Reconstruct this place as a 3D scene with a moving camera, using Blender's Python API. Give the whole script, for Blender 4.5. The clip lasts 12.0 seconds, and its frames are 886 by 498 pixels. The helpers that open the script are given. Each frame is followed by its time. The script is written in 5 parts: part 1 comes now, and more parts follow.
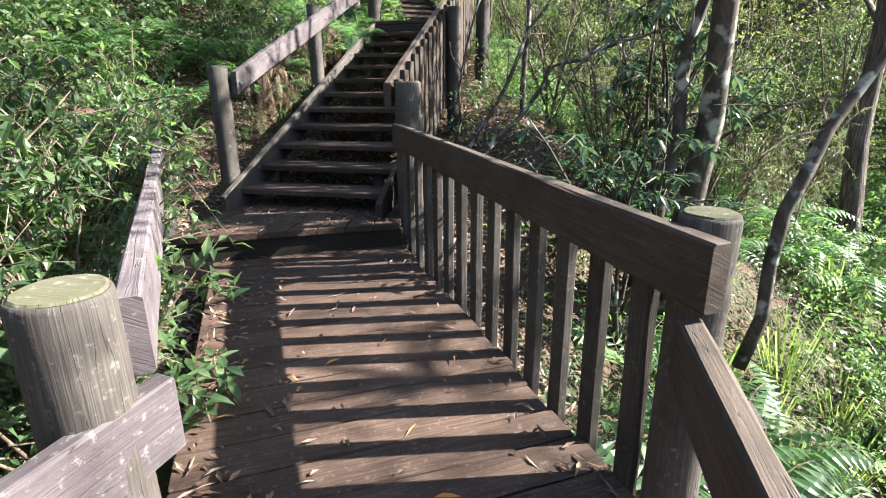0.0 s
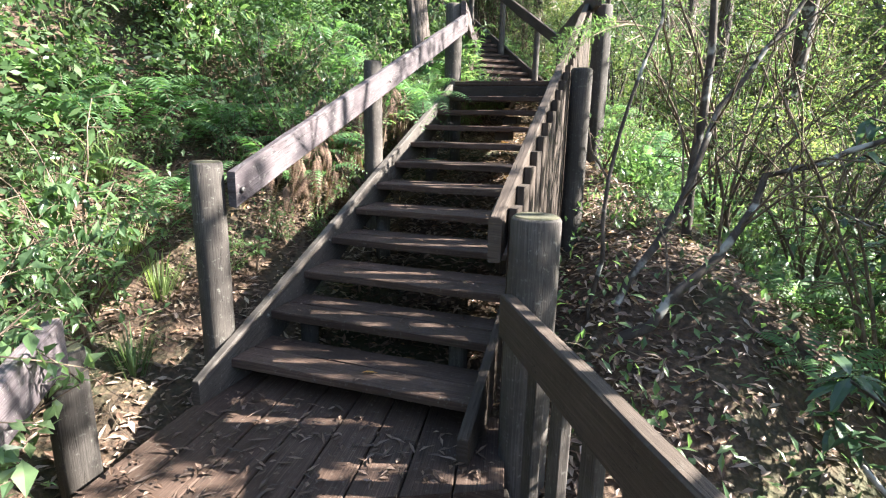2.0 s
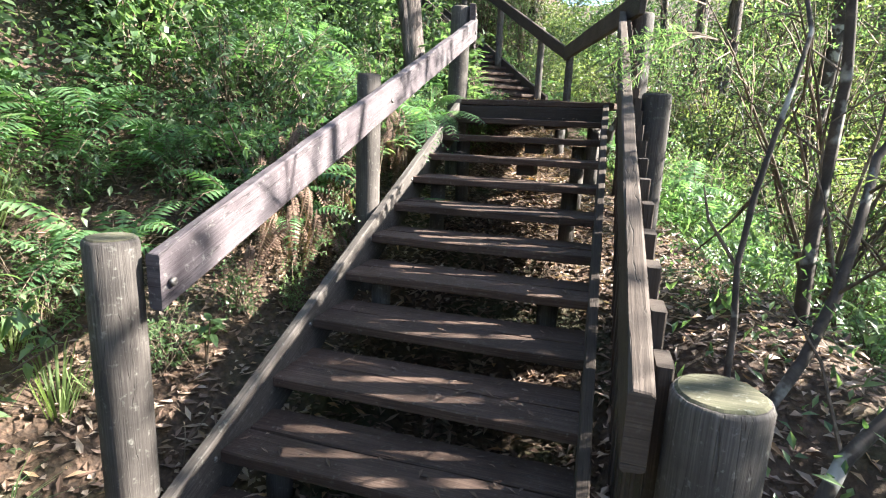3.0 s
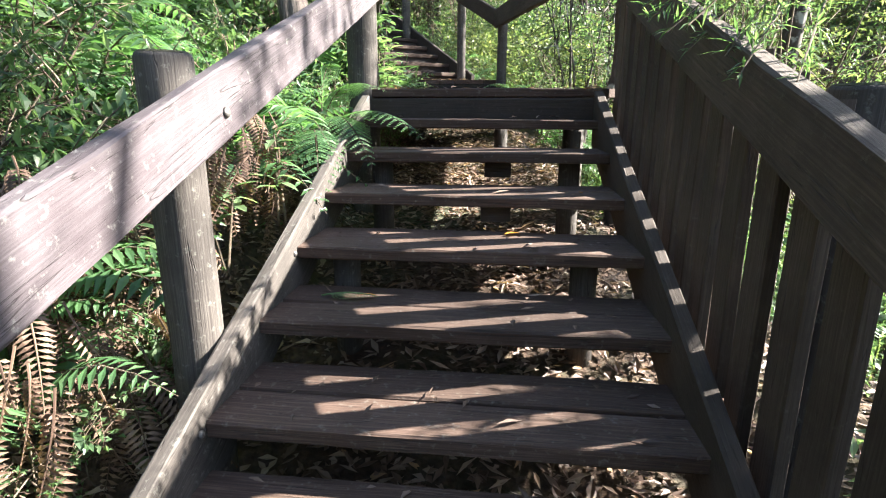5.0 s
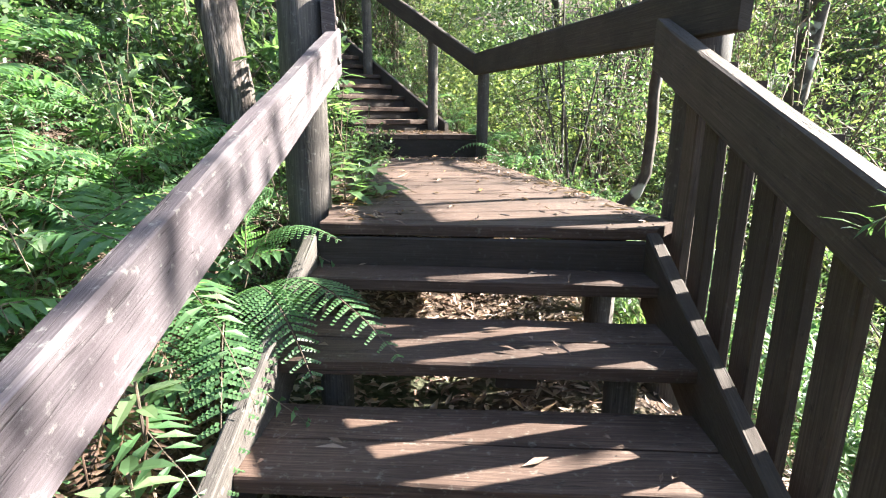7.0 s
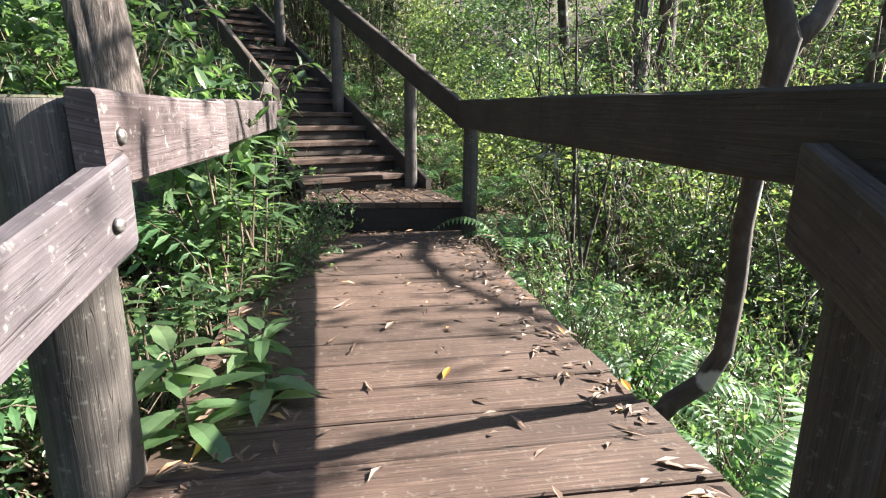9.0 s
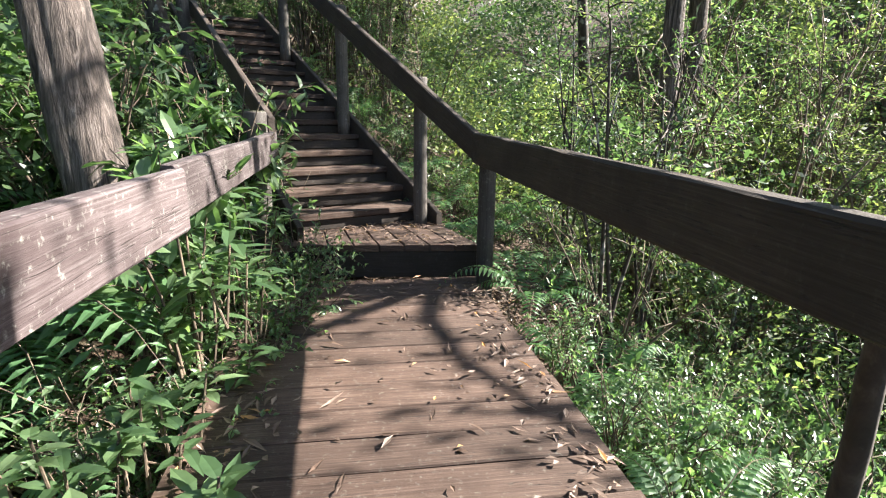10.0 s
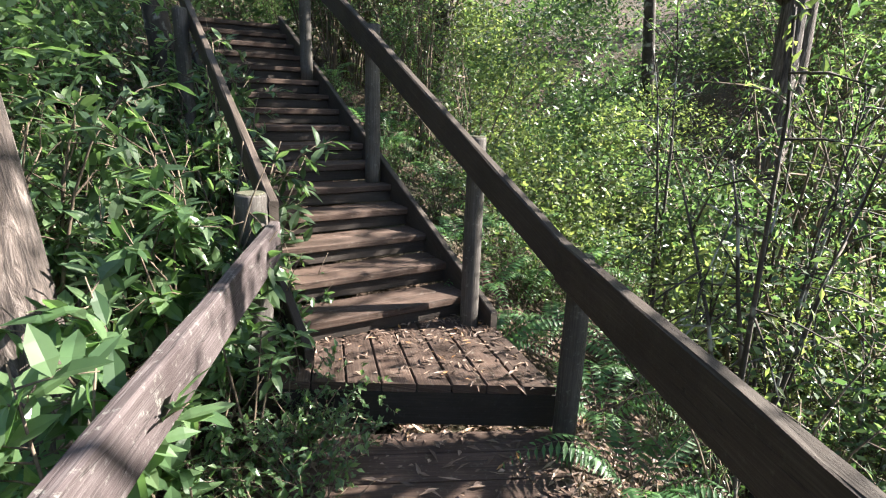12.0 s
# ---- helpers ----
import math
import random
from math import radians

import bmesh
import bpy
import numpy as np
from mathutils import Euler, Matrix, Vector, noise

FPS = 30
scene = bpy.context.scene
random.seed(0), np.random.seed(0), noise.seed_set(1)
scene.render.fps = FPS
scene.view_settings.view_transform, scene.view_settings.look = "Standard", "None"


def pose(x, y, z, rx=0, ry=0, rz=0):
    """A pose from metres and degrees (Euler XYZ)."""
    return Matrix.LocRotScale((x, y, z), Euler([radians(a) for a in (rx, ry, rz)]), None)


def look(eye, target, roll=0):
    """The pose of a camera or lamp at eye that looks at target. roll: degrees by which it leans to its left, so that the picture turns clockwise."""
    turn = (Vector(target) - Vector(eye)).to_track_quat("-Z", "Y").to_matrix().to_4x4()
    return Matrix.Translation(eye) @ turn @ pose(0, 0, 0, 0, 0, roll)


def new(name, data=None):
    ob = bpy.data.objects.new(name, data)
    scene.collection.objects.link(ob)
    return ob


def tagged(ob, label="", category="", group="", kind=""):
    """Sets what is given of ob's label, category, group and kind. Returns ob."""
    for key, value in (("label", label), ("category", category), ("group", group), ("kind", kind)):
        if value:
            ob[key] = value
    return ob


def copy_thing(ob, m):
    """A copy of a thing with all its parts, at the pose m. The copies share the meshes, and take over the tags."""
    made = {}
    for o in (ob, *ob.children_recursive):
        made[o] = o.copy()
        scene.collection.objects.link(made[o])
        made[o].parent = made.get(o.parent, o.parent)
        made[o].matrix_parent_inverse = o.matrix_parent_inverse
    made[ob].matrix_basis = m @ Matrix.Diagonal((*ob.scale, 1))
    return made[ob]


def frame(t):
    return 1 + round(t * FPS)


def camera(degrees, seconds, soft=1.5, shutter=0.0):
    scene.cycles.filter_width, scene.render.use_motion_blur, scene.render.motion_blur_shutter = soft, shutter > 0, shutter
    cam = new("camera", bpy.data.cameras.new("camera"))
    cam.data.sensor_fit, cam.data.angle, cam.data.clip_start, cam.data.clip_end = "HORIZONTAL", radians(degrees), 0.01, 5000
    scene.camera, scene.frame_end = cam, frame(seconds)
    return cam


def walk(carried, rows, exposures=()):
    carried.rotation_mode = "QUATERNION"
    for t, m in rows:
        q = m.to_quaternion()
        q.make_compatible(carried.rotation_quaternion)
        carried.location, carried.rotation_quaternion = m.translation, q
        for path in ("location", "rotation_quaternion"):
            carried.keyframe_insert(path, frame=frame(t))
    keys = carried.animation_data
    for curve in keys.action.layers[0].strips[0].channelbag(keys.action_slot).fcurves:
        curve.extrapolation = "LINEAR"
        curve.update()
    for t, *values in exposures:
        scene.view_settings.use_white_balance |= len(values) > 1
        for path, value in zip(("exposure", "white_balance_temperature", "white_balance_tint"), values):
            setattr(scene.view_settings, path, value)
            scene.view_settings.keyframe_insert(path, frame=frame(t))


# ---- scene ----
cam = camera(79.1, 12.0, 1.15)
PATH = [
    (0, (2.324, -8.318, -0.8), (1.887, -6.465, -1.413), -0.4),
    (0.5, (2.185, -7.75, -0.813), (1.672, -5.897, -1.364), -0.0),
    (1, (1.935, -7.179, -0.734), (1.35, -5.343, -1.268), 0.0),
    (1.5, (1.583, -6.661, -0.565), (0.955, -4.824, -1.044), 0.4),
    (2, (1.374, -6.175, -0.469), (0.738, -4.335, -0.927), 1.1),
    (2.5, (1.114, -5.675, -0.427), (0.493, -3.823, -0.853), 1.5),
    (2.7, (0.958, -5.491, -0.373), (0.363, -3.629, -0.794), 2.1),
    (4.3, (0.203, -3.87, -0.221), (-0.139, -1.957, -0.694), -0.3),
    (4.5, (0.201, -3.76, -0.188), (-0.112, -1.842, -0.661), -0.2),
    (5, (0.163, -3.31, -0.12), (-0.061, -1.388, -0.623), 0.1),
    (5.5, (0.079, -3.002, -0.033), (-0.085, -1.074, -0.54), -0.1),
    (6, (0.005, -2.729, 0.128), (-0.133, -0.789, -0.336), 0.0),
    (6.5, (0.019, -2.43, 0.325), (-0.107, -0.494, -0.16), 0.1),
    (6.8, (-0.048, -2.21, 0.373), (-0.131, -0.275, -0.123), 0.6),
    (7.2, (-0.062, -2.049, 0.526), (-0.152, -0.112, 0.038), 0.4),
    (8.8, (0.111, -0.845, 0.811), (0.003, 1.093, 0.331), 0.6),
    (9, (0.099, -0.741, 0.874), (-0.008, 1.198, 0.397), 0.4),
    (9.5, (0.031, -0.49, 0.972), (-0.1, 1.447, 0.492), 0.5),
    (10, (0.064, -0.231, 1.092), (-0.086, 1.706, 0.618), 0.7),
    (10.5, (0.029, 0.023, 1.18), (-0.145, 1.958, 0.706), 0.5),
    (11, (-0.028, 0.306, 1.328), (-0.258, 2.234, 0.848), 0.6),
    (11.5, (-0.07, 0.601, 1.476), (-0.333, 2.518, 0.971), 0.6),
    (12, (-0.25, 0.984, 1.6), (-0.491, 2.896, 1.067), 1.9),
]
walk(cam, [(t, look(eye, target, roll)) for t, eye, target, roll in PATH],
     [(0, 2.85), (0.5, 2.7), (1.0, 2.65), (2.0, 3.3), (2.5, 3.3), (5.0, 3.35), (6.5, 3.5), (7.2, 3.5), (8.9, 2.85), (10.5, 2.75), (12, 2.85)])

# ---- light ----
SUN_TO = Vector((0.80, 0.26, 0.60)).normalized()
world = bpy.data.worlds.new("sky")
scene.world = world
world.use_nodes = True
wn = world.node_tree
sky = wn.nodes.new("ShaderNodeTexSky")
sky.sky_type = "NISHITA"
sky.sun_disc = False
sky.sun_elevation = math.asin(SUN_TO.z)
sky.sun_rotation = math.atan2(SUN_TO.x, SUN_TO.y)
wn.nodes["Background"].inputs["Strength"].default_value = 0.068
wn.links.new(sky.outputs["Color"], wn.nodes["Background"].inputs["Color"])
sun = new("sun", bpy.data.lights.new("sun", "SUN"))
sun.data.energy, sun.data.angle, sun.data.color = 5.0, radians(0.6), (1.0, 0.95, 0.87)
sun.matrix_world = look(SUN_TO * 40, (0, 0, 0))


# ---- materials ----
class Nodes:
    """Short hand for wiring a material."""

    def __init__(self, name):
        self.mat = bpy.data.materials.new(name)
        self.mat.use_nodes = True
        self.t = self.mat.node_tree
        self.out = self.t.nodes["Material Output"]
        self.bsdf = self.t.nodes["Principled BSDF"]

    def n(self, kind, **vals):
        node = self.t.nodes.new("ShaderNode" + kind)
        for k, v in vals.items():
            node.inputs[k.replace("_", " ")].default_value = v
        return node

    def l(self, a, b):
        self.t.links.new(a, b)

    def ramp(self, src, stops):
        r = self.t.nodes.new("ShaderNodeValToRGB")
        e = r.color_ramp.elements
        while len(e) < len(stops):
            e.new(0.5)
        for el, (p, c) in zip(e, stops):
            el.position, el.color = p, (*c, 1)
        self.l(src, r.inputs["Fac"])
        return r.outputs["Color"]

    def mix(self, fac, a, b, mode="MIX"):
        m = self.t.nodes.new("ShaderNodeMix")
        m.data_type, m.blend_type = "RGBA", mode
        for sock, v in ((m.inputs["Factor"], fac), (m.inputs["A"], a), (m.inputs["B"], b)):
            if hasattr(v, "is_output"):
                self.l(v, sock)
            elif isinstance(v, tuple):
                sock.default_value = (*v, 1)
            else:
                sock.default_value = v
        return m.outputs["Result"]

    def math(self, op, a, b=0.0):
        m = self.t.nodes.new("ShaderNodeMath")
        m.operation = op
        for sock, v in zip(m.inputs, (a, b)):
            if hasattr(v, "is_output"):
                self.l(v, sock)
            else:
                sock.default_value = v
        return m.outputs[0]

    def bump(self, height, strength, dist):
        b = self.n("Bump", Strength=strength, Distance=dist)
        self.l(height, b.inputs["Height"])
        self.l(b.outputs["Normal"], self.bsdf.inputs["Normal"])


def wood(name, dark, mid, pale, stain, lichen=0.25, rough=0.8, spec=0.3):
    """Weathered timber: grain along U, checks, stains and grey lichen bloom."""
    w = Nodes(name)
    uv = w.n("UVMap")
    info = w.n("ObjectInfo")
    off = w.n("CombineXYZ")
    w.l(w.math("MULTIPLY", info.outputs["Random"], 37.0), off.inputs["X"])
    w.l(w.math("MULTIPLY", info.outputs["Random"], 11.0), off.inputs["Y"])
    add = w.n("VectorMath")
    w.l(uv.outputs["UV"], add.inputs[0]), w.l(off.outputs["Vector"], add.inputs[1])
    base = add.outputs["Vector"]
    stretch = w.n("Mapping", Scale=(3.2, 150.0, 1.0))
    w.l(base, stretch.inputs["Vector"])
    grain = w.n("TexNoise", Scale=1.0, Detail=6.0, Roughness=0.65, Distortion=0.6)
    w.l(stretch.outputs["Vector"], grain.inputs["Vector"])
    crackmap = w.n("Mapping", Scale=(0.9, 22.0, 1.0))
    w.l(base, crackmap.inputs["Vector"])
    crack = w.n("TexNoise", Scale=1.0, Detail=3.0, Roughness=0.5, Distortion=0.3)
    w.l(crackmap.outputs["Vector"], crack.inputs["Vector"])
    crackline = w.ramp(w.math("ABSOLUTE", w.math("SUBTRACT", crack.outputs["Fac"], 0.5)), [(0.0, (1, 1, 1)), (0.006, (0, 0, 0))])
    geo = w.n("NewGeometry")
    blot = w.n("TexNoise", Scale=3.2, Detail=5.0, Roughness=0.62)
    w.l(geo.outputs["Position"], blot.inputs["Vector"])
    fine = w.n("TexNoise", Scale=38.0, Detail=4.0, Roughness=0.7)
    w.l(geo.outputs["Position"], fine.inputs["Vector"])
    col = w.ramp(grain.outputs["Fac"], [(0.16, dark), (0.5, mid), (0.9, pale)])
    col = w.mix(w.ramp(blot.outputs["Fac"], [(0.42, (0, 0, 0)), (0.68, (0.75, 0.75, 0.75))]), col, stain)
    spots = w.math("MULTIPLY", w.ramp(fine.outputs["Fac"], [(0.58, (0, 0, 0)), (0.72, (1, 1, 1))]), lichen)
    col = w.mix(spots, col, (0.42, 0.43, 0.38))
    col = w.mix(w.math("MULTIPLY", crackline, 0.75), col, (0.012, 0.01, 0.008))
    tone = w.math("ADD", w.math("MULTIPLY", info.outputs["Random"], 0.5), 0.75)
    grey = w.n("CombineColor")
    for k in ("Red", "Green", "Blue"):
        w.l(tone, grey.inputs[k])
    col = w.mix(1.0, col, grey.outputs["Color"], "MULTIPLY")
    w.l(col, w.bsdf.inputs["Base Color"])
    w.bsdf.inputs["Roughness"].default_value = rough
    w.bsdf.inputs["Specular IOR Level"].default_value = spec
    h = w.math("SUBTRACT", w.math("ADD", grain.outputs["Fac"], w.math("MULTIPLY", fine.outputs["Fac"], 0.4)), w.math("MULTIPLY", crackline, 1.2))
    w.bump(h, 0.55, 0.004)
    return w.mat


def leafy(name, dark, mid, pale, gloss=0.42, through_light=0.45, yellow=None):
    """Leaves: the tone differs leaf by leaf and plant by plant."""
    w = Nodes(name)
    geo, info = w.n("NewGeometry"), w.n("ObjectInfo")
    v = w.math("ADD", w.math("MULTIPLY", geo.outputs["Random Per Island"], 0.75), w.math("MULTIPLY", info.outputs["Random"], 0.25))
    stops = [(0.05, dark), (0.5, mid), (0.88, pale)]
    if yellow:
        stops.append((0.97, yellow))
    col = w.ramp(v, stops)
    mott = w.n("TexNoise", Scale=45.0, Detail=2.0)
    w.l(geo.outputs["Position"], mott.inputs["Vector"])
    col = w.mix(w.math("MULTIPLY", mott.outputs["Fac"], 0.35), col, dark)
    w.l(col, w.bsdf.inputs["Base Color"])
    w.bsdf.inputs["Roughness"].default_value = gloss
    tr = w.n("BsdfTranslucent")
    w.l(w.mix(1.0, col, (1.55, 1.68, 0.95), "MULTIPLY"), tr.inputs["Color"])
    ms = w.n("MixShader", Fac=through_light)
    w.l(w.bsdf.outputs["BSDF"], ms.inputs[1]), w.l(tr.outputs["BSDF"], ms.inputs[2])
    w.l(ms.outputs["Shader"], w.out.inputs["Surface"])
    return w.mat


def bark(name, dark, mid, pale, scale=(9.0, 9.0, 1.6), depth=0.02, spots=0.0):
    w = Nodes(name)
    tc = w.n("NewGeometry")
    m = w.n("Mapping", Scale=scale)
    w.l(tc.outputs["Position"], m.inputs["Vector"])
    a = w.n("TexNoise", Scale=2.4, Detail=7.0, Roughness=0.68, Distortion=0.8)
    w.l(m.outputs["Vector"], a.inputs["Vector"])
    b = w.n("TexNoise", Scale=6.0, Detail=4.0)
    w.l(tc.outputs["Position"], b.inputs["Vector"])
    col = w.ramp(a.outputs["Fac"], [(0.36, dark), (0.52, mid), (0.7, pale)])
    col = w.mix(w.math("MULTIPLY", w.ramp(b.outputs["Fac"], [(0.56, (0, 0, 0)), (0.64, (1, 1, 1))]), spots), col, (0.4, 0.4, 0.36))
    w.l(col, w.bsdf.inputs["Base Color"])
    w.bsdf.inputs["Roughness"].default_value = 0.9
    w.bump(a.outputs["Fac"], 0.9, depth)
    return w.mat


def earth(name):
    w = Nodes(name)
    g = w.n("NewGeometry")
    a = w.n("TexNoise", Scale=1.1, Detail=6.0, Roughness=0.6)
    b = w.n("TexNoise", Scale=22.0, Detail=6.0, Roughness=0.7)
    v = w.n("TexVoronoi", Scale=26.0)
    for k in (a, b, v):
        w.l(g.outputs["Position"], k.inputs["Vector"])
    col = w.ramp(b.outputs["Fac"], [(0.3, (0.022, 0.014, 0.009)), (0.52, (0.075, 0.045, 0.028)), (0.72, (0.17, 0.105, 0.068))])
    col = w.mix(w.math("MULTIPLY", v.outputs["Distance"], 0.5), col, (0.03, 0.02, 0.014))
    col = w.mix(w.ramp(a.outputs["Fac"], [(0.5, (0, 0, 0)), (0.66, (0.7, 0.7, 0.7))]), col, (0.035, 0.05, 0.018))
    w.l(col, w.bsdf.inputs["Base Color"])
    w.bsdf.inputs["Roughness"].default_value = 0.95
    w.bump(w.math("ADD", b.outputs["Fac"], v.outputs["Distance"]), 0.9, 0.03)
    return w.mat


def metal(name):
    w = Nodes(name)
    g = w.n("NewGeometry")
    a = w.n("TexNoise", Scale=90.0, Detail=3.0)
    w.l(g.outputs["Position"], a.inputs["Vector"])
    w.l(w.ramp(a.outputs["Fac"], [(0.35, (0.06, 0.05, 0.045)), (0.65, (0.2, 0.19, 0.18))]), w.bsdf.inputs["Base Color"])
    w.bsdf.inputs["Metallic"].default_value = 0.7
    w.bsdf.inputs["Roughness"].default_value = 0.6
    return w.mat


M_DECK = wood("weathered_decking", (0.014, 0.008, 0.006), (0.062, 0.038, 0.028), (0.175, 0.122, 0.096), (0.032, 0.018, 0.012), 0.16)
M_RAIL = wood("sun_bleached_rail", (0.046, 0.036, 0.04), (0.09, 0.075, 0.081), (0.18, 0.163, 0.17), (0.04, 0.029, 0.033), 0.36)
M_DARK = wood("dark_stained_timber", (0.014, 0.011, 0.009), (0.036, 0.027, 0.022), (0.075, 0.059, 0.05), (0.02, 0.015, 0.012), 0.06)
M_RAIL_WINE = wood("wine_grey_rail", (0.026, 0.018, 0.018), (0.07, 0.053, 0.053), (0.185, 0.165, 0.163), (0.022, 0.013, 0.013), 0.34)
# near-black base colour paints in the shade on the riser boards
M_RISER_SHADE = wood("shade_black_riser_timber", (0.008, 0.006, 0.005), (0.018, 0.014, 0.011), (0.036, 0.028, 0.023), (0.01, 0.008, 0.006), 0.03)
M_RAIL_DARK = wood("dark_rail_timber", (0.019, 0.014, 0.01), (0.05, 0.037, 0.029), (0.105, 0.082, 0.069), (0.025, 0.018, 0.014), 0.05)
M_POST = wood("round_post_timber", (0.022, 0.018, 0.016), (0.064, 0.055, 0.049), (0.15, 0.135, 0.12), (0.022, 0.019, 0.017), 0.22)
M_MOSS = wood("mossy_end_grain", (0.03, 0.03, 0.018), (0.07, 0.066, 0.042), (0.13, 0.122, 0.085), (0.05, 0.058, 0.026), 0.25, 0.95)
M_EARTH = earth("leaf_strewn_earth")
M_BOLT = metal("galvanised_bolt")
M_BARK = bark("furrowed_bark", (0.016, 0.012, 0.01), (0.085, 0.065, 0.056), (0.23, 0.19, 0.17), (14.0, 14.0, 1.5), 0.035)
M_BARK_SMOOTH = bark("smooth_dark_bark", (0.018, 0.014, 0.011), (0.045, 0.034, 0.027), (0.1, 0.082, 0.068), (3, 3, 2), 0.006, 0.6)
M_TWIG = bark("twig_bark", (0.04, 0.028, 0.02), (0.11, 0.08, 0.055), (0.22, 0.17, 0.12), (6, 6, 3), 0.004)
M_LEAF = leafy("shrub_leaf", (0.026, 0.048, 0.024), (0.058, 0.1, 0.048), (0.125, 0.18, 0.092), 0.42, 0.48)
M_FRESH = leafy("fresh_leaf", (0.042, 0.08, 0.036), (0.09, 0.155, 0.068), (0.18, 0.255, 0.125), 0.32, 0.52)
M_GLOSSY = leafy("glossy_dark_leaf", (0.022, 0.042, 0.026), (0.045, 0.084, 0.048), (0.085, 0.135, 0.075), 0.2, 0.35)
M_YELLOW = leafy("sunlit_canopy_leaf", (0.055, 0.08, 0.038), (0.125, 0.16, 0.068), (0.225, 0.255, 0.112), 0.5, 0.52, (0.3, 0.26, 0.1))
M_FERN = leafy("fern_frond", (0.045, 0.1, 0.04), (0.085, 0.175, 0.07), (0.15, 0.25, 0.115), 0.42, 0.5)
M_GRASS = leafy("grass_blade", (0.075, 0.11, 0.04), (0.15, 0.21, 0.08), (0.28, 0.32, 0.15), 0.42, 0.52)
M_DRY = leafy("fallen_leaf_brown", (0.07, 0.042, 0.03), (0.2, 0.125, 0.09), (0.42, 0.33, 0.27), 0.55, 0.12, (0.45, 0.22, 0.05))
M_RUST = leafy("dead_bracken", (0.045, 0.026, 0.017), (0.11, 0.062, 0.04), (0.2, 0.13, 0.09), 0.8, 0.15)
M_DRY_DARK = leafy("fallen_leaf_dark", (0.04, 0.024, 0.016), (0.11, 0.066, 0.045), (0.27, 0.19, 0.145), 0.6, 0.1, (0.36, 0.17, 0.04))
M_AMBER = leafy("amber_leaf", (0.32, 0.13, 0.02), (0.5, 0.22, 0.03), (0.6, 0.33, 0.06), 0.5, 0.2)


# ---- mesh helpers ----
def flat_mesh(name, verts, faces, mat, uvs=None, smooth=False):
    me = bpy.data.meshes.new(name)
    me.from_pydata(verts, [], faces)
    me.materials.append(mat)
    if uvs is not None:
        layer = me.uv_layers.new(name="UVMap")
        layer.data.foreach_set("uv", np.asarray(uvs, dtype=np.float32).ravel())
    if smooth:
        me.polygons.foreach_set("use_smooth", [True] * len(me.polygons))
    return me


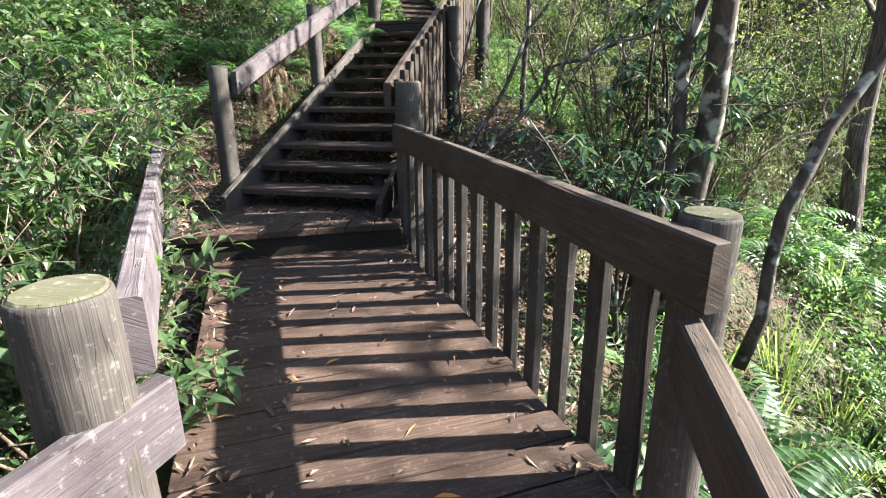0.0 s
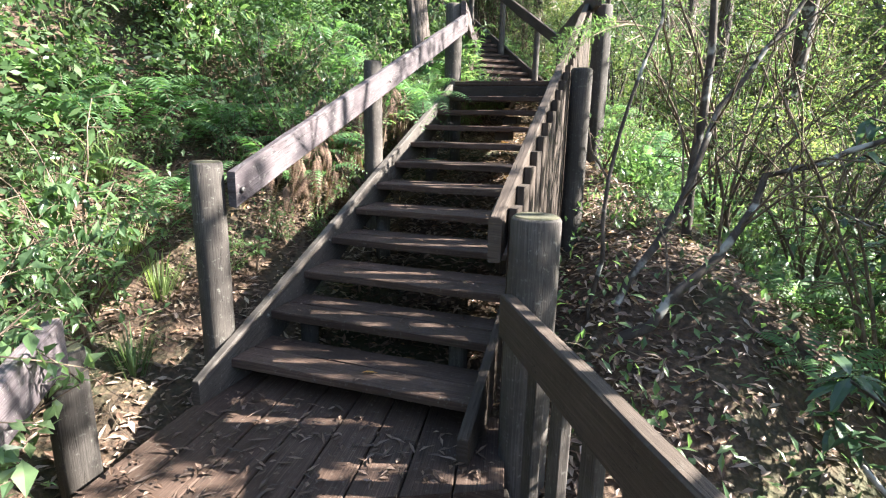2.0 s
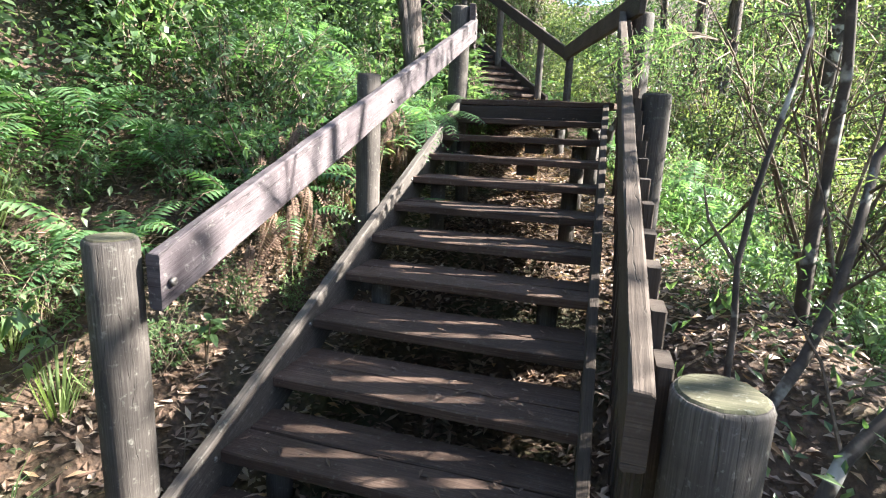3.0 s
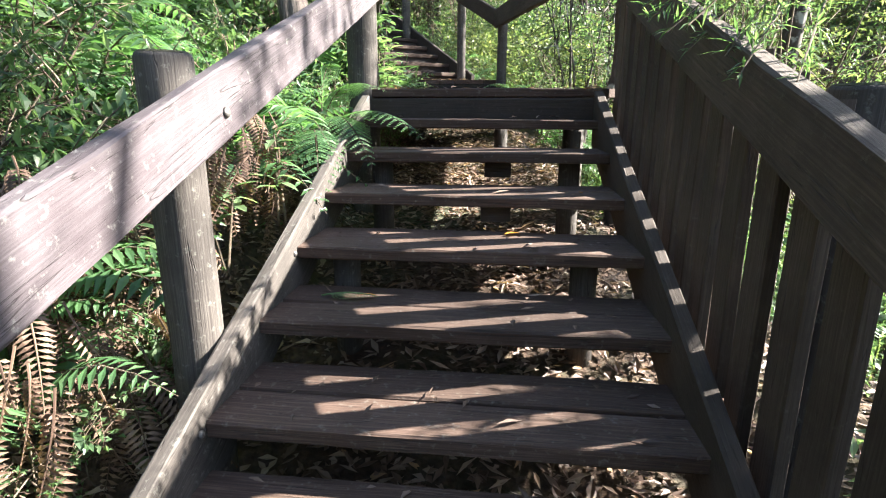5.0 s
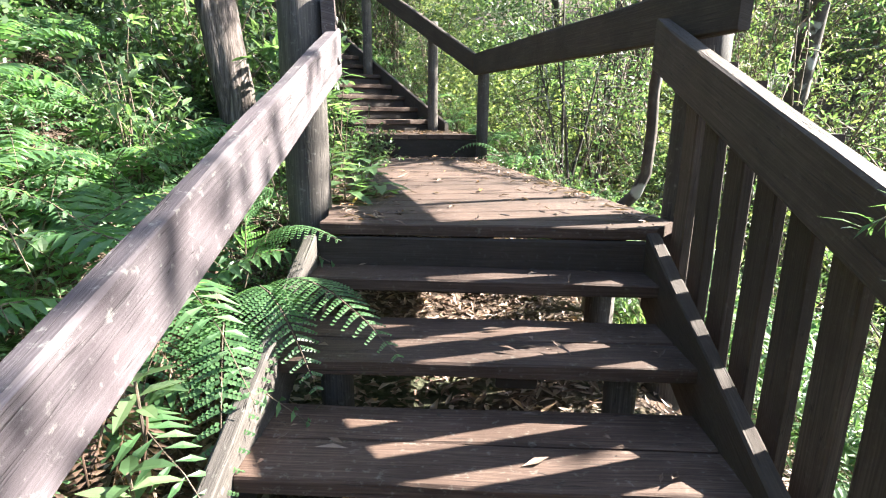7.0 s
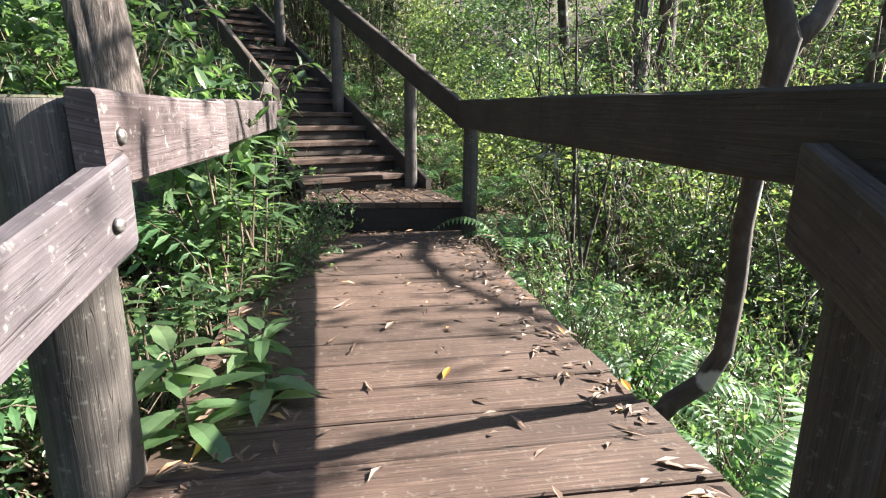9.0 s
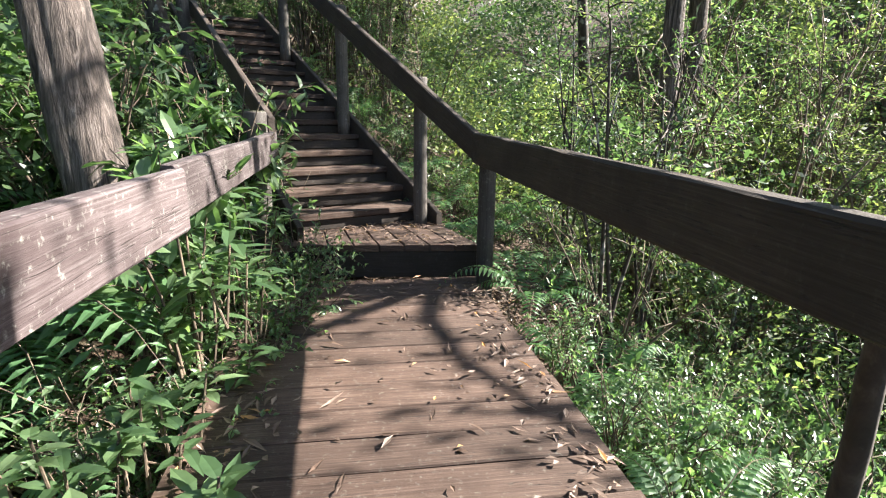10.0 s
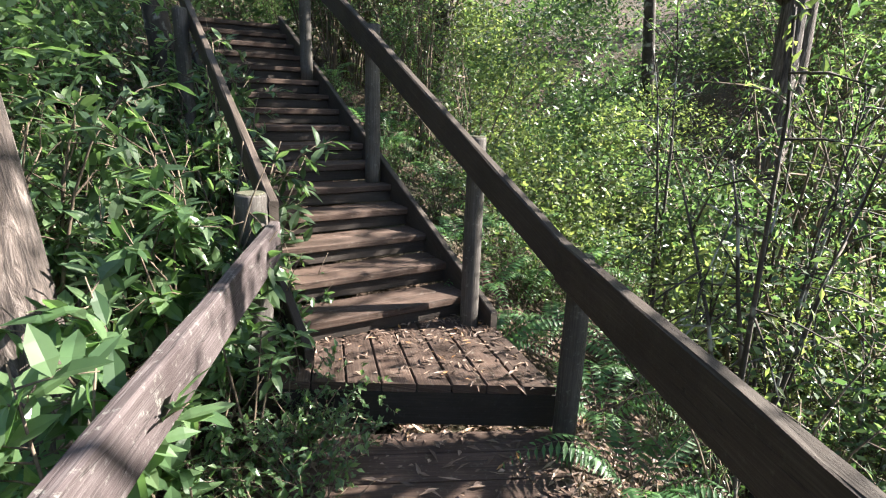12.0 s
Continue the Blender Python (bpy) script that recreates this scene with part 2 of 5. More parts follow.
class Build:
    """Collects lofted solids, with grain coordinates, into one mesh."""

    def __init__(self):
        self.v, self.f, self.uv = [], [], []

    def loft(self, rings, closed=True):
        base, n = len(self.v), len(rings[0])
        u = 0.0
        us = [0.0]
        for a, b in zip(rings, rings[1:]):
            u += (sum(b, Vector()) / n - sum(a, Vector()) / n).length
            us.append(u)
        per = [0.0]
        for i in range(n):
            per.append(per[-1] + (rings[0][(i + 1) % n] - rings[0][i]).length)
        for r in rings:
            self.v += [tuple(p) for p in r]
        for k in range(len(rings) - 1):
            for i in range(n):
                j = (i + 1) % n
                self.f.append((base + k * n + i, base + k * n + j, base + (k + 1) * n + j, base + (k + 1) * n + i))
                self.uv += [(us[k], per[i]), (us[k], per[i + 1]), (us[k + 1], per[i + 1]), (us[k + 1], per[i])]
        if closed:
            for k, order in ((0, reversed(range(n))), (len(rings) - 1, range(n))):
                ids = list(order)
                self.f.append(tuple(base + k * n + i for i in ids))
                c = sum(rings[k], Vector()) / n
                self.uv += [((rings[k][i] - c).x * 0.2 + (rings[k][i] - c).z * 0.1, (rings[k][i] - c).y + (rings[k][i] - c).z) for i in ids]
        return self

    def beam(self, p0, p1, thick, deep, n=7, bev=0.007, wob=0.003, plumb=True, seed=0.0):
        """A sawn timber whose top edge's middle runs from p0 to p1."""
        p0, p1 = Vector(p0), Vector(p1)
        d = (p1 - p0).normalized()
        side = d.cross(Vector((0, 0, 1)))
        side = side.normalized() if side.length > 0.01 else Vector((1, 0, 0))
        up = Vector((0, 0, 1)) if plumb else side.cross(d)
        a, b = thick / 2, deep
        shape = [(-a + bev, 0), (a - bev, 0), (a, -bev), (a, -b + bev), (a - bev, -b), (-a + bev, -b), (-a, -b + bev), (-a, -bev)]
        rings = []
        for k in range(n + 1):
            c = p0.lerp(p1, k / n)
            ring = []
            for i, (s, h) in enumerate(shape):
                q = c + side * s + up * h
                j = noise.noise_vector(q * 3.1 + Vector((seed, i * 0.7, 0))) * wob
                ring.append(q + side * j.x + up * j.z)
            rings.append(ring)
        inset = [p.lerp(sum(rings[0], Vector()) / 8, 0.03) - d * 0.004 for p in rings[0]]
        outset = [p.lerp(sum(rings[-1], Vector()) / 8, 0.03) + d * 0.004 for p in rings[-1]]
        return self.loft([inset] + rings + [outset])

    def pole(self, pts, radii, sides=14, wob=0.05, seed=0.0):
        """A round stick through pts."""
        rings = []
        pts = [Vector(p) for p in pts]
        for k, (c, r) in enumerate(zip(pts, radii)):
            d = (pts[min(k + 1, len(pts) - 1)] - pts[max(k - 1, 0)]).normalized()
            e1 = d.cross(Vector((0.31, 0.95, 0.05))).normalized() if abs(d.z) > 0.5 else d.cross(Vector((0, 0, 1))).normalized()
            e2 = d.cross(e1)
            ring = []
            for i in range(sides):
                ang = 2 * math.pi * i / sides
                q = e1 * math.cos(ang) + e2 * math.sin(ang)
                rr = r * (1 + wob * 2 * noise.noise(q * 1.7 + Vector((seed, c.z * 0.9, c.x))))
                ring.append(c + q * rr)
            rings.append(ring)
        return self.loft(rings)

    def mesh(self, name, mat, smooth=False):
        return flat_mesh(name, self.v, self.f, mat, self.uv, smooth)


def part(name, build, mat, parent, label="", smooth=False):
    ob = new(name, build.mesh(name, mat, smooth))
    ob.parent = parent
    return tagged(ob, label)


def thing(name, label, category, group="", kind=""):
    return tagged(new(name), label, category, group, kind)


# ---- ground ----
def path_x(y):
    return float(np.interp(y, [-14, -8, -4.3, -3.5, 0, 3.3, 6, 9, 16], [6.0, 2.45, 0.2, 0.0, 0.0, -0.6, -2.3, -4.4, -9.0]))


def ground(x, y):
    z = float(np.interp(y, [-30, -12, -8, -5, -4, -1, 0, 3, 4, 6, 9, 14, 40], [-4.5, -3.2, -2.75, -2.45, -2.2, -1.12, -0.85, -0.5, -0.25, 0.75, 2.0, 4.0, 12.0]))
    s = x - path_x(y)
    if s < -0.8:
        z += 0.46 * (-s - 0.8) + 0.02 * min((-s - 0.8) ** 2, 60)
    edge = float(np.interp(y, [-6, -4.6, -3.6, -1.5, 0.0, 4.0, 7.0], [0.9, 1.2, 2.0, 1.9, 0.8, 0.8, 1.3]))
    if s > edge:
        z -= 0.55 * min(s - edge, 2.8 if y < -4.5 else 2.8 + min(1.7, 0.6 * (y + 4.5)))
    if s > 0.8:
        z += 0.4 * min(1.0, (s - 0.8) / 0.5) * max(0.0, 1 - abs(y + 2.9) / 1.9)
    if s > 8:
        z += 0.22 * (s - 8)
    if y < -12:
        z += 0.35 * (-12 - y)
    k = min(1.0, max(0.15, abs(s) - 0.5))
    return z + k * (0.16 * noise.noise((x * 0.7, y * 0.7, 0.3)) + 0.05 * noise.noise((x * 2.7, y * 2.7, 4.0)))


def build_ground():
    verts, faces = [], []
    xs = sorted(set([round(v, 3) for v in np.concatenate([np.linspace(-60, -8, 27), np.linspace(-8, 8, 97), np.linspace(8, 70, 32)])]))
    ys = sorted(set([round(v, 3) for v in np.concatenate([np.linspace(-40, -10, 16), np.linspace(-10, 12, 133), np.linspace(12, 70, 30)])]))
    for y in ys:
        for x in xs:
            verts.append((x, y, ground(x, y)))
    n = len(xs)
    for j in range(len(ys) - 1):
        for i in range(n - 1):
            faces.append((j * n + i, j * n + i + 1, (j + 1) * n + i + 1, (j + 1) * n + i))
    ob = new("ground", flat_mesh("ground", verts, faces, M_EARTH, smooth=True))
    tagged(ob, "sloping forest floor of reddish earth and leaf litter", "ground", kind="structure")


build_ground()

# ---- stairs, decks and rails ----
RUN, RISE = 0.373, 0.162
DECK_Z, LOW_Z, PLAT_Z = 0.0, -2.15, -1.95


def nose(i):
    """Front edge of a tread of the long flight: y and z."""
    return -0.183 - (11 - i) * RUN, -0.17 - (11 - i) * RISE


def right_x(y):
    return 0.655 + 0.026 * max(0.0, -y)


def add_post(parent, x, y, z0, z1, r, seed=0.0, lean=(0, 0), moss=True):
    b = Build()
    pts, radii = [], []
    for k in range(9):
        f = k / 8
        pts.append((x + lean[0] * f, y + lean[1] * f, z0 + (z1 - 0.012 - z0) * f))
        radii.append(r * (1.04 - 0.05 * f))
    pts.append((x + lean[0], y + lean[1], z1))
    radii.append(r * 0.93)
    ob = part("post", b.pole(pts, radii, 18, 0.045, seed), M_POST, parent, "round weathered timber post", True)
    ob.data.polygons.foreach_set("use_smooth", [len(p.vertices) == 4 for p in ob.data.polygons])
    cap = Build().pole([(x + lean[0], y + lean[1], z1 + 0.001), (x + lean[0], y + lean[1], z1 + 0.006)], [r * 0.9, r * 0.84], 18, 0.045, seed)
    part("end_grain", cap, M_MOSS if moss else M_POST, ob, "cracked mossy end grain" if moss else "cracked end grain")
    return ob


def add_bolt(parent, p, axis, r=0.016):
    p, axis = Vector(p), Vector(axis).normalized()
    b = Build().pole([p - axis * 0.004, p + axis * 0.004, p + axis * 0.008, p + axis * 0.010], [r, r, r * 0.75, r * 0.3], 12, 0.0)
    part("bolt", b, M_BOLT, parent, "dull galvanised bolt head", True)


def add_rail(parent, p0, p1, thick=0.055, deep=0.2, mat=None, seed=0.0):
    n = max(4, int((Vector(p1) - Vector(p0)).length / 0.25))
    return part("rail", Build().beam(p0, p1, thick, deep, n, 0.008, 0.006, True, seed), mat or M_RAIL, parent)


def add_baluster(parent, x, y, z0, z1, along, across, w=0.085, d=0.04, seed=0.0, mat=None):
    """A sawn upright: w wide along the rail, d deep across it."""
    a, c = Vector(along).normalized() * w / 2, Vector(across).normalized() * d / 2
    rings = []
    for k in range(5):
        f = k / 4
        o = Vector((x, y, z0 + (z1 - z0) * f)) + noise.noise_vector((x * 5 + seed, y * 5, f * 2)) * 0.006
        e = 0.12
        rings.append([o - a * (1 - e) - c, o + a * (1 - e) - c, o + a - c * (1 - e * 2), o + a + c * (1 - e * 2), o + a * (1 - e) + c, o - a * (1 - e) + c, o - a + c * (1 - e * 2), o - a - c * (1 - e * 2)])
    part("baluster", Build().loft(rings), mat or M_RAIL_DARK, parent)


def quad_plank(name, a, b_, c, d_, thick, mat, parent, seed=0.0):
    """A board whose top has the corners a, b_, c, d_; the grain runs from a-b_ to d_-c."""
    gap = 0.004
    rings = []
    for k in range(9):
        f = k / 8
        l, r = a.lerp(d_, f), b_.lerp(c, f)
        s = (r - l).normalized()
        l, r = l + s * gap, r - s * gap
        j = noise.noise((l.x * 2 + seed, l.y * 2, seed)) * 0.004
        dn = Vector((0, 0, -1))
        up_ = Vector((0, 0, j))
        rings.append([l + s * 0.005 + up_, r - s * 0.005 + up_, r + dn * 0.006 + up_, r + dn * (thick - 0.004), r - s * 0.005 + dn * thick, l + s * 0.005 + dn * thick, l + dn * (thick - 0.004), l + dn * 0.006 + up_])
    return part(name, Build().loft(rings), mat, parent)


# long flight
flight = thing("staircase", "open-riser staircase of dark weathered timber planks", "stairs")
for i in range(1, 12):
    y, z = nose(i)
    for k in (0, 1):
        ya = y + k * 0.196
        xr = right_x(ya)
        tilt = random.uniform(-0.006, 0.006)
        b = Build().beam((-0.66, ya + 0.094, z + random.uniform(-0.003, 0.003)), (xr, ya + 0.094, z + tilt), 0.187, 0.052, 8, 0.006, 0.005, True, i * 3.3 + k)
        part("tread_plank", b, M_DECK, flight)
for x0, x1, lab in ((-0.6875, -0.6875, "l"), (right_x(0) + 0.028, right_x(-3.95) + 0.028, "r")):
    y0, z0 = nose(0.35)
    b = Build().beam((x1, y0, z0 + 0.075), (x0, 0.0 if lab == "r" else -0.05, nose(11)[1] + 0.075 + (0.183 if lab == "r" else 0.133) * RISE / RUN), 0.05, 0.31, 14, 0.006, 0.006, True, 7.7)
    part("stringer", b, M_POST if lab == "l" else M_RAIL_DARK, flight, "sloping side board with worn pale edge")
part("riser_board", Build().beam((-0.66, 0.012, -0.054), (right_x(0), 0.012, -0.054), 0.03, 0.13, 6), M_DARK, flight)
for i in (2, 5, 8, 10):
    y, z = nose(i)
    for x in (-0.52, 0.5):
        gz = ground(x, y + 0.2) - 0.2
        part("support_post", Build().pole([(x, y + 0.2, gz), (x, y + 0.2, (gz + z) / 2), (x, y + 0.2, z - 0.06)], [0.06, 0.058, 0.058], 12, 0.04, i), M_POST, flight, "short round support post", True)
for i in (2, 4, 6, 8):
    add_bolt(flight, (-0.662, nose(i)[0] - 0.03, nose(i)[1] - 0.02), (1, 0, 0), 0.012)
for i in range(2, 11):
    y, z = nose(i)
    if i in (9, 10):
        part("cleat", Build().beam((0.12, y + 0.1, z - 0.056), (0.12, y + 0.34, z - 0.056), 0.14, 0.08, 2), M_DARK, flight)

# left railing of the long flight
rail_l = thing("railing", "weathered timber stair railing, sunlit plank bolted to round posts", "railing", "stair railings")
L0, L1 = Vector((-0.675, -3.79, -0.745)), Vector((-0.655, 0.36, 0.795))
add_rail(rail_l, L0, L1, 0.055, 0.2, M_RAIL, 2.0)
for y, top, r in ((-3.83, -0.70, 0.085), (-1.82, 0.03, 0.078)):
    gz = ground(-0.8, y) - 0.3
    add_post(rail_l, -0.722 - r, y, gz, top, r, y)
for y in (-3.80, -1.86, 0.25):
    zz = L0.z + (y - L0.y) / (L1.y - L0.y) * (L1.z - L0.z) - 0.1
    add_bolt(rail_l, (-0.637 if y < 0 else -0.625, y + 0.05, zz), (1, 0, 0))

# right railing of the long flight
rail_r = thing("railing", "dark timber stair railing with close upright balusters", "railing", "stair railings")
R0, R1 = Vector((right_x(-4) + 0.10, -4.02, -0.845)), Vector((0.745, 0.33, 0.83))
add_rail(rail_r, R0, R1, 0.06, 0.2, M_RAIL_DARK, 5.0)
for k in range(22):
    f = (k + 0.8) / 23.4
    p = R0.lerp(R1, f)
    yn = p.y
    zn = nose(11)[1] + (yn + 0.183) * RISE / RUN
    add_baluster(rail_r, p.x + 0.055, yn, zn - 0.2, p.z - 0.03, (0, 1, 0), (1, 0, 0), 0.115, 0.04, k)
add_post(rail_r, right_x(-4) + 0.26, -3.98, -2.6, -0.84, 0.105, 3.0)
for y in (-1.95,):
    f = (y - R0.y) / (R1.y - R0.y)
    p = R0.lerp(R1, f)
    add_post(rail_r, p.x + 0.16, y, ground(1.0, y) - 0.4, p.z - 0.02, 0.08, 9.0)

# upper deck
deck = tagged(new("deck_upper"), "weathered timber boardwalk landing strewn with dead leaves", "deck", kind="structure")
DDIR = Vector((-0.243, 0.970, 0)).normalized()


def deck_left(y):
    return -0.66 - 0.2506 * max(0.0, y - 0.15)


def deck_right(y):
    return 0.80 - 0.2506 * (y - 0.26) if y > 0.16 else 0.70 + 0.5 * max(0, y)


EDGE = [0.0] + [0.115 + 0.197 * k for k in range(17)] + [3.44]
for k in range(len(EDGE) - 1):
    y0, y1 = EDGE[k], EDGE[k + 1]

    def corner(yc, right):
        skew = 0.225 * min(1.0, yc / 0.35)
        x = deck_right(yc) if right else deck_left(yc)
        yy = yc + skew * (x - 0.0) * 0.97
        x = deck_right(max(0, yy)) if right else deck_left(max(0, yy))
        return Vector((x, max(0.0, yy), 0.0))

    e = random.uniform(-0.01, 0.012)
    hz = Vector((0, 0, random.uniform(-0.003, 0.003)))
    quad_plank("deck_plank", corner(y1, False) + hz, corner(y0, False) + hz, corner(y0, True) + hz + Vector((e, 0, 0)), corner(y1, True) + hz + Vector((e, 0, 0)), 0.05, M_DECK, deck, k * 1.9)
for off in (0.15, 0.7, 1.25):
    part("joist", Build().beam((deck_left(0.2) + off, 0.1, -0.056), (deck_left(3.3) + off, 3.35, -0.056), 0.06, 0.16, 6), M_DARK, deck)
for (x, y) in ((0.6, 0.4), (0.1, 2.4), (-0.8, 0.5), (-1.1, 2.5)):
    gz = ground(x, y) - 0.3
    part("support_post", Build().pole([(x, y, gz), (x, y, -0.22)], [0.07, 0.07], 12, 0.03), M_POST, deck, "round support post", True)

# little step landing beyond the deck
step_deck = tagged(new("deck_step"), "small timber step landing with litter, above the boardwalk", "deck", kind="structure")
P3 = 0.225
PA, PB, PC, PD = Vector((-1.36, 3.26, P3)), Vector((0.04, 3.47, P3)), Vector((-0.42, 4.42, P3)), Vector((-1.5, 3.75, P3))
for k in range(8):
    quad_plank("deck_plank", PA.lerp(PB, k / 8), PA.lerp(PB, (k + 1) / 8), PD.lerp(PC, (k + 1) / 8), PD.lerp(PC, k / 8), 0.045, M_DECK, step_deck, k * 2.7)
part("riser_board", Build().beam(PA + Vector((0, 0.03, -0.047)), PB + Vector((0, 0.03, -0.047)), 0.05, 0.19, 6), M_RISER_SHADE, step_deck, "timber riser board, its shade painted in as near-black")

# upper flight
up = thing("staircase", "narrow timber stair climbing into shade, edges overgrown", "stairs")
UD = Vector((-0.616, 0.788, 0)).normalized()
US = Vector((UD.y, -UD.x, 0))
U1 = Vector((-0.49, 4.33, 0.36))
URUN, URISE = 0.305, 0.14
for i in range(16):
    o = U1 + UD * URUN * i + Vector((0, 0, URISE * i))
    for k in (0, 1):
        c = o + UD * (0.075 + k * 0.155)
        part("tread_plank", Build().beam(c - US * 1.12, c, 0.148, 0.05, 6, 0.006, 0.005, True, i * 2.1 + k), M_DECK, up)
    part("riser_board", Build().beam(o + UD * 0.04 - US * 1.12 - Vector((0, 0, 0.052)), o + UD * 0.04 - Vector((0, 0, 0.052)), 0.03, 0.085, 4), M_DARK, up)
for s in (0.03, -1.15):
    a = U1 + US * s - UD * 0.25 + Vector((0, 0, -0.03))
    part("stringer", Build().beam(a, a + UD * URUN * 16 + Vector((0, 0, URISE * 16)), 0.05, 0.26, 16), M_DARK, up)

# right rail of the deck and the upper flight
FJ = Vector((0.0, 3.42, 1.0))
rail_d = thing("railing", "dark timber rail on round posts above the drop", "railing", "deck railings")
RA = Vector((0.90, -0.05, 0.93))
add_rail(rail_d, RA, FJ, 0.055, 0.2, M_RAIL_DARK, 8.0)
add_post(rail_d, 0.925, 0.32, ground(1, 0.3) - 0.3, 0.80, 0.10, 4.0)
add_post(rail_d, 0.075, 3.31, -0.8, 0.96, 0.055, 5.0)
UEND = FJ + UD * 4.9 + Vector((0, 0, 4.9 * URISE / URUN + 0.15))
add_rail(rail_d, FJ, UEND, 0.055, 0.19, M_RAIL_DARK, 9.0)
for d_, r in ((0.88, 0.055), (2.42, 0.06), (4.2, 0.06)):
    p = FJ.lerp(UEND, d_ / 4.9)
    q = p + US * 0.09
    add_post(rail_d, q.x, q.y, p.z - 1.3, p.z - 0.03, r, d_)

# left rail of the deck
rail_e = thing("railing", "weathered timber plank rail on round posts beside bushes", "railing", "deck railings")
EA, EB = Vector((-0.665, 0.30, 0.925)), Vector((-1.43, 3.50, 0.985))
EM = Vector((-0.92, 1.41, 0.925))
add_rail(rail_e, EA, EM, 0.06, 0.2, M_RAIL_WINE, 12.0)
add_rail(rail_e, EM + Vector((-0.022, -0.0, 0.012)), EB, 0.05, 0.19, M_RAIL_WINE, 12.6)
add_bolt(rail_e, EM + Vector((0.028, -0.08, -0.1)), (1, 0.2, 0), 0.016)
add_post(rail_e, -0.80, 0.36, ground(-0.8, 0.3) - 0.3, 0.905, 0.098, 6.0)
add_post(rail_e, -1.55, 3.5, ground(-1.5, 3.4) - 0.3, 1.12, 0.08, 7.0)
add_bolt(rail_e, (-0.652, 0.385, 0.83), (1, 0.23, 0), 0.018)
EC = EB + UD * 3.6 + Vector((0, 0, 3.6 * URISE / URUN + 0.1))
add_rail(rail_e, EB + Vector((-0.02, 0.04, 0.1)), EC, 0.05, 0.17, M_RAIL_DARK, 13.0)
p = EB.lerp(EC, 0.7) - US * 0.1
add_post(rail_e, p.x, p.y, p.z - 1.2, p.z + 0.05, 0.06, 9.5)

# lower platform, one step above the lower deck
plat = tagged(new("deck_platform"), "dark timber corner platform below the stair", "deck", kind="structure")
QA, QB, QC, QD = Vector((-0.60, -5.05, PLAT_Z)), Vector((1.0, -4.24, PLAT_Z)), Vector((0.88, -3.72, PLAT_Z)), Vector((-0.76, -3.72, PLAT_Z))
for k in range(8):
    quad_plank("deck_plank", QA.lerp(QB, k / 8), QA.lerp(QB, (k + 1) / 8), QD.lerp(QC, (k + 1) / 8), QD.lerp(QC, k / 8), 0.05, M_DECK, plat, k * 4.1)
# board tone includes the shade below the platform edge
part("riser_board", Build().beam(QA + Vector((0.0, 0.05, -0.052)), QB + Vector((0, 0.05, -0.052)), 0.05, 0.3, 8), M_RISER_SHADE, plat, "timber riser board, its shade painted in as near-black")

# lower deck
low = tagged(new("deck_lower"), "weathered timber boardwalk with sunlit stripes and leaves", "deck", kind="structure")
KD = Vector((-0.53, 0.848, 0)).normalized()
KS = Vector((KD.y, -KD.x, 0))
KO = Vector((1.245, -4.62, LOW_Z))
for k in range(34):
    o = KO - KD * (k * 0.195 - 0.45)
    off = random.uniform(-0.02, 0.03)
    part("deck_plank", Build().beam(o - KS * 1.46, o + KS * off, 0.188, 0.05, 8, 0.006, 0.006, True, k * 1.3), M_DECK, low)
for s in (-0.1, -1.35):
    part("joist", Build().beam(KO + KS * s + KD * 0.3 + Vector((0, 0, -0.056)), KO + KS * s - KD * 6.0 + Vector((0, 0, -0.056)), 0.06, 0.18, 6), M_DARK, low)
for d_ in (0.4, 2.2, 4.2):
    for s in (-0.1, -1.35):
        q = KO + KS * s - KD * d_
        part("support_post", Build().pole([(q.x, q.y, ground(q.x, q.y) - 0.4), (q.x, q.y, LOW_Z - 0.23)], [0.07, 0.07], 12, 0.03), M_POST, low, "round support post", True)

# right balustrade of the lower deck
rail_b = thing("railing", "dark timber balustrade with upright slats and weathered top rail", "railing", "lower railings")
BA, BB = Vector((2.70, -6.95, -1.19)), Vector((0.93, -4.06, -1.16))
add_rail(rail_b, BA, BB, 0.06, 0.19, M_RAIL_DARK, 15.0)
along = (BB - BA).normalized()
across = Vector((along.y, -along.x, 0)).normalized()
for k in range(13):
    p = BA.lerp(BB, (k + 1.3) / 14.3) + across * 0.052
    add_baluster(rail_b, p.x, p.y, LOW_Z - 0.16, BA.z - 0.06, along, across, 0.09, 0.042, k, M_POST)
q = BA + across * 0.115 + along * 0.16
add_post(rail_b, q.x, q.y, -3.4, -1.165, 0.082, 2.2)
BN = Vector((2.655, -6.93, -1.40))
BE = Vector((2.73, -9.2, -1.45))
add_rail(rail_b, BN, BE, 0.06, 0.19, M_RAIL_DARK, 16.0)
for k in range(6):
    p = BN.lerp(BE, (k + 1) / 7) + Vector((0.055, 0, 0))
    add_baluster(rail_b, p.x, p.y, LOW_Z - 0.3, p.z - 0.06, (BE - BN).normalized(), (1, 0.2, 0), 0.09, 0.042, k, M_POST)

# left rail of the lower deck
rail_c = thing("railing", "thick weathered plank rail on stout round posts", "railing", "lower railings")
CA, CB = Vector((1.40, -7.42, -1.25)), Vector((-0.72, -4.80, -1.25))
add_rail(rail_c, CA, CB, 0.06, 0.2, M_RAIL, 18.0)
add_post(rail_c, 1.335, -7.51, -2.9, -1.21, 0.1, 1.1, moss=True)
add_post(rail_c, -0.88, -4.68, -2.7, -1.45, 0.085, 3.1)
add_rail(rail_c, CA + Vector((0.03, 0.03, -0.21)), CA + Vector((-0.33, -1.9, -0.4)), 0.06, 0.2, M_RAIL, 19.0)

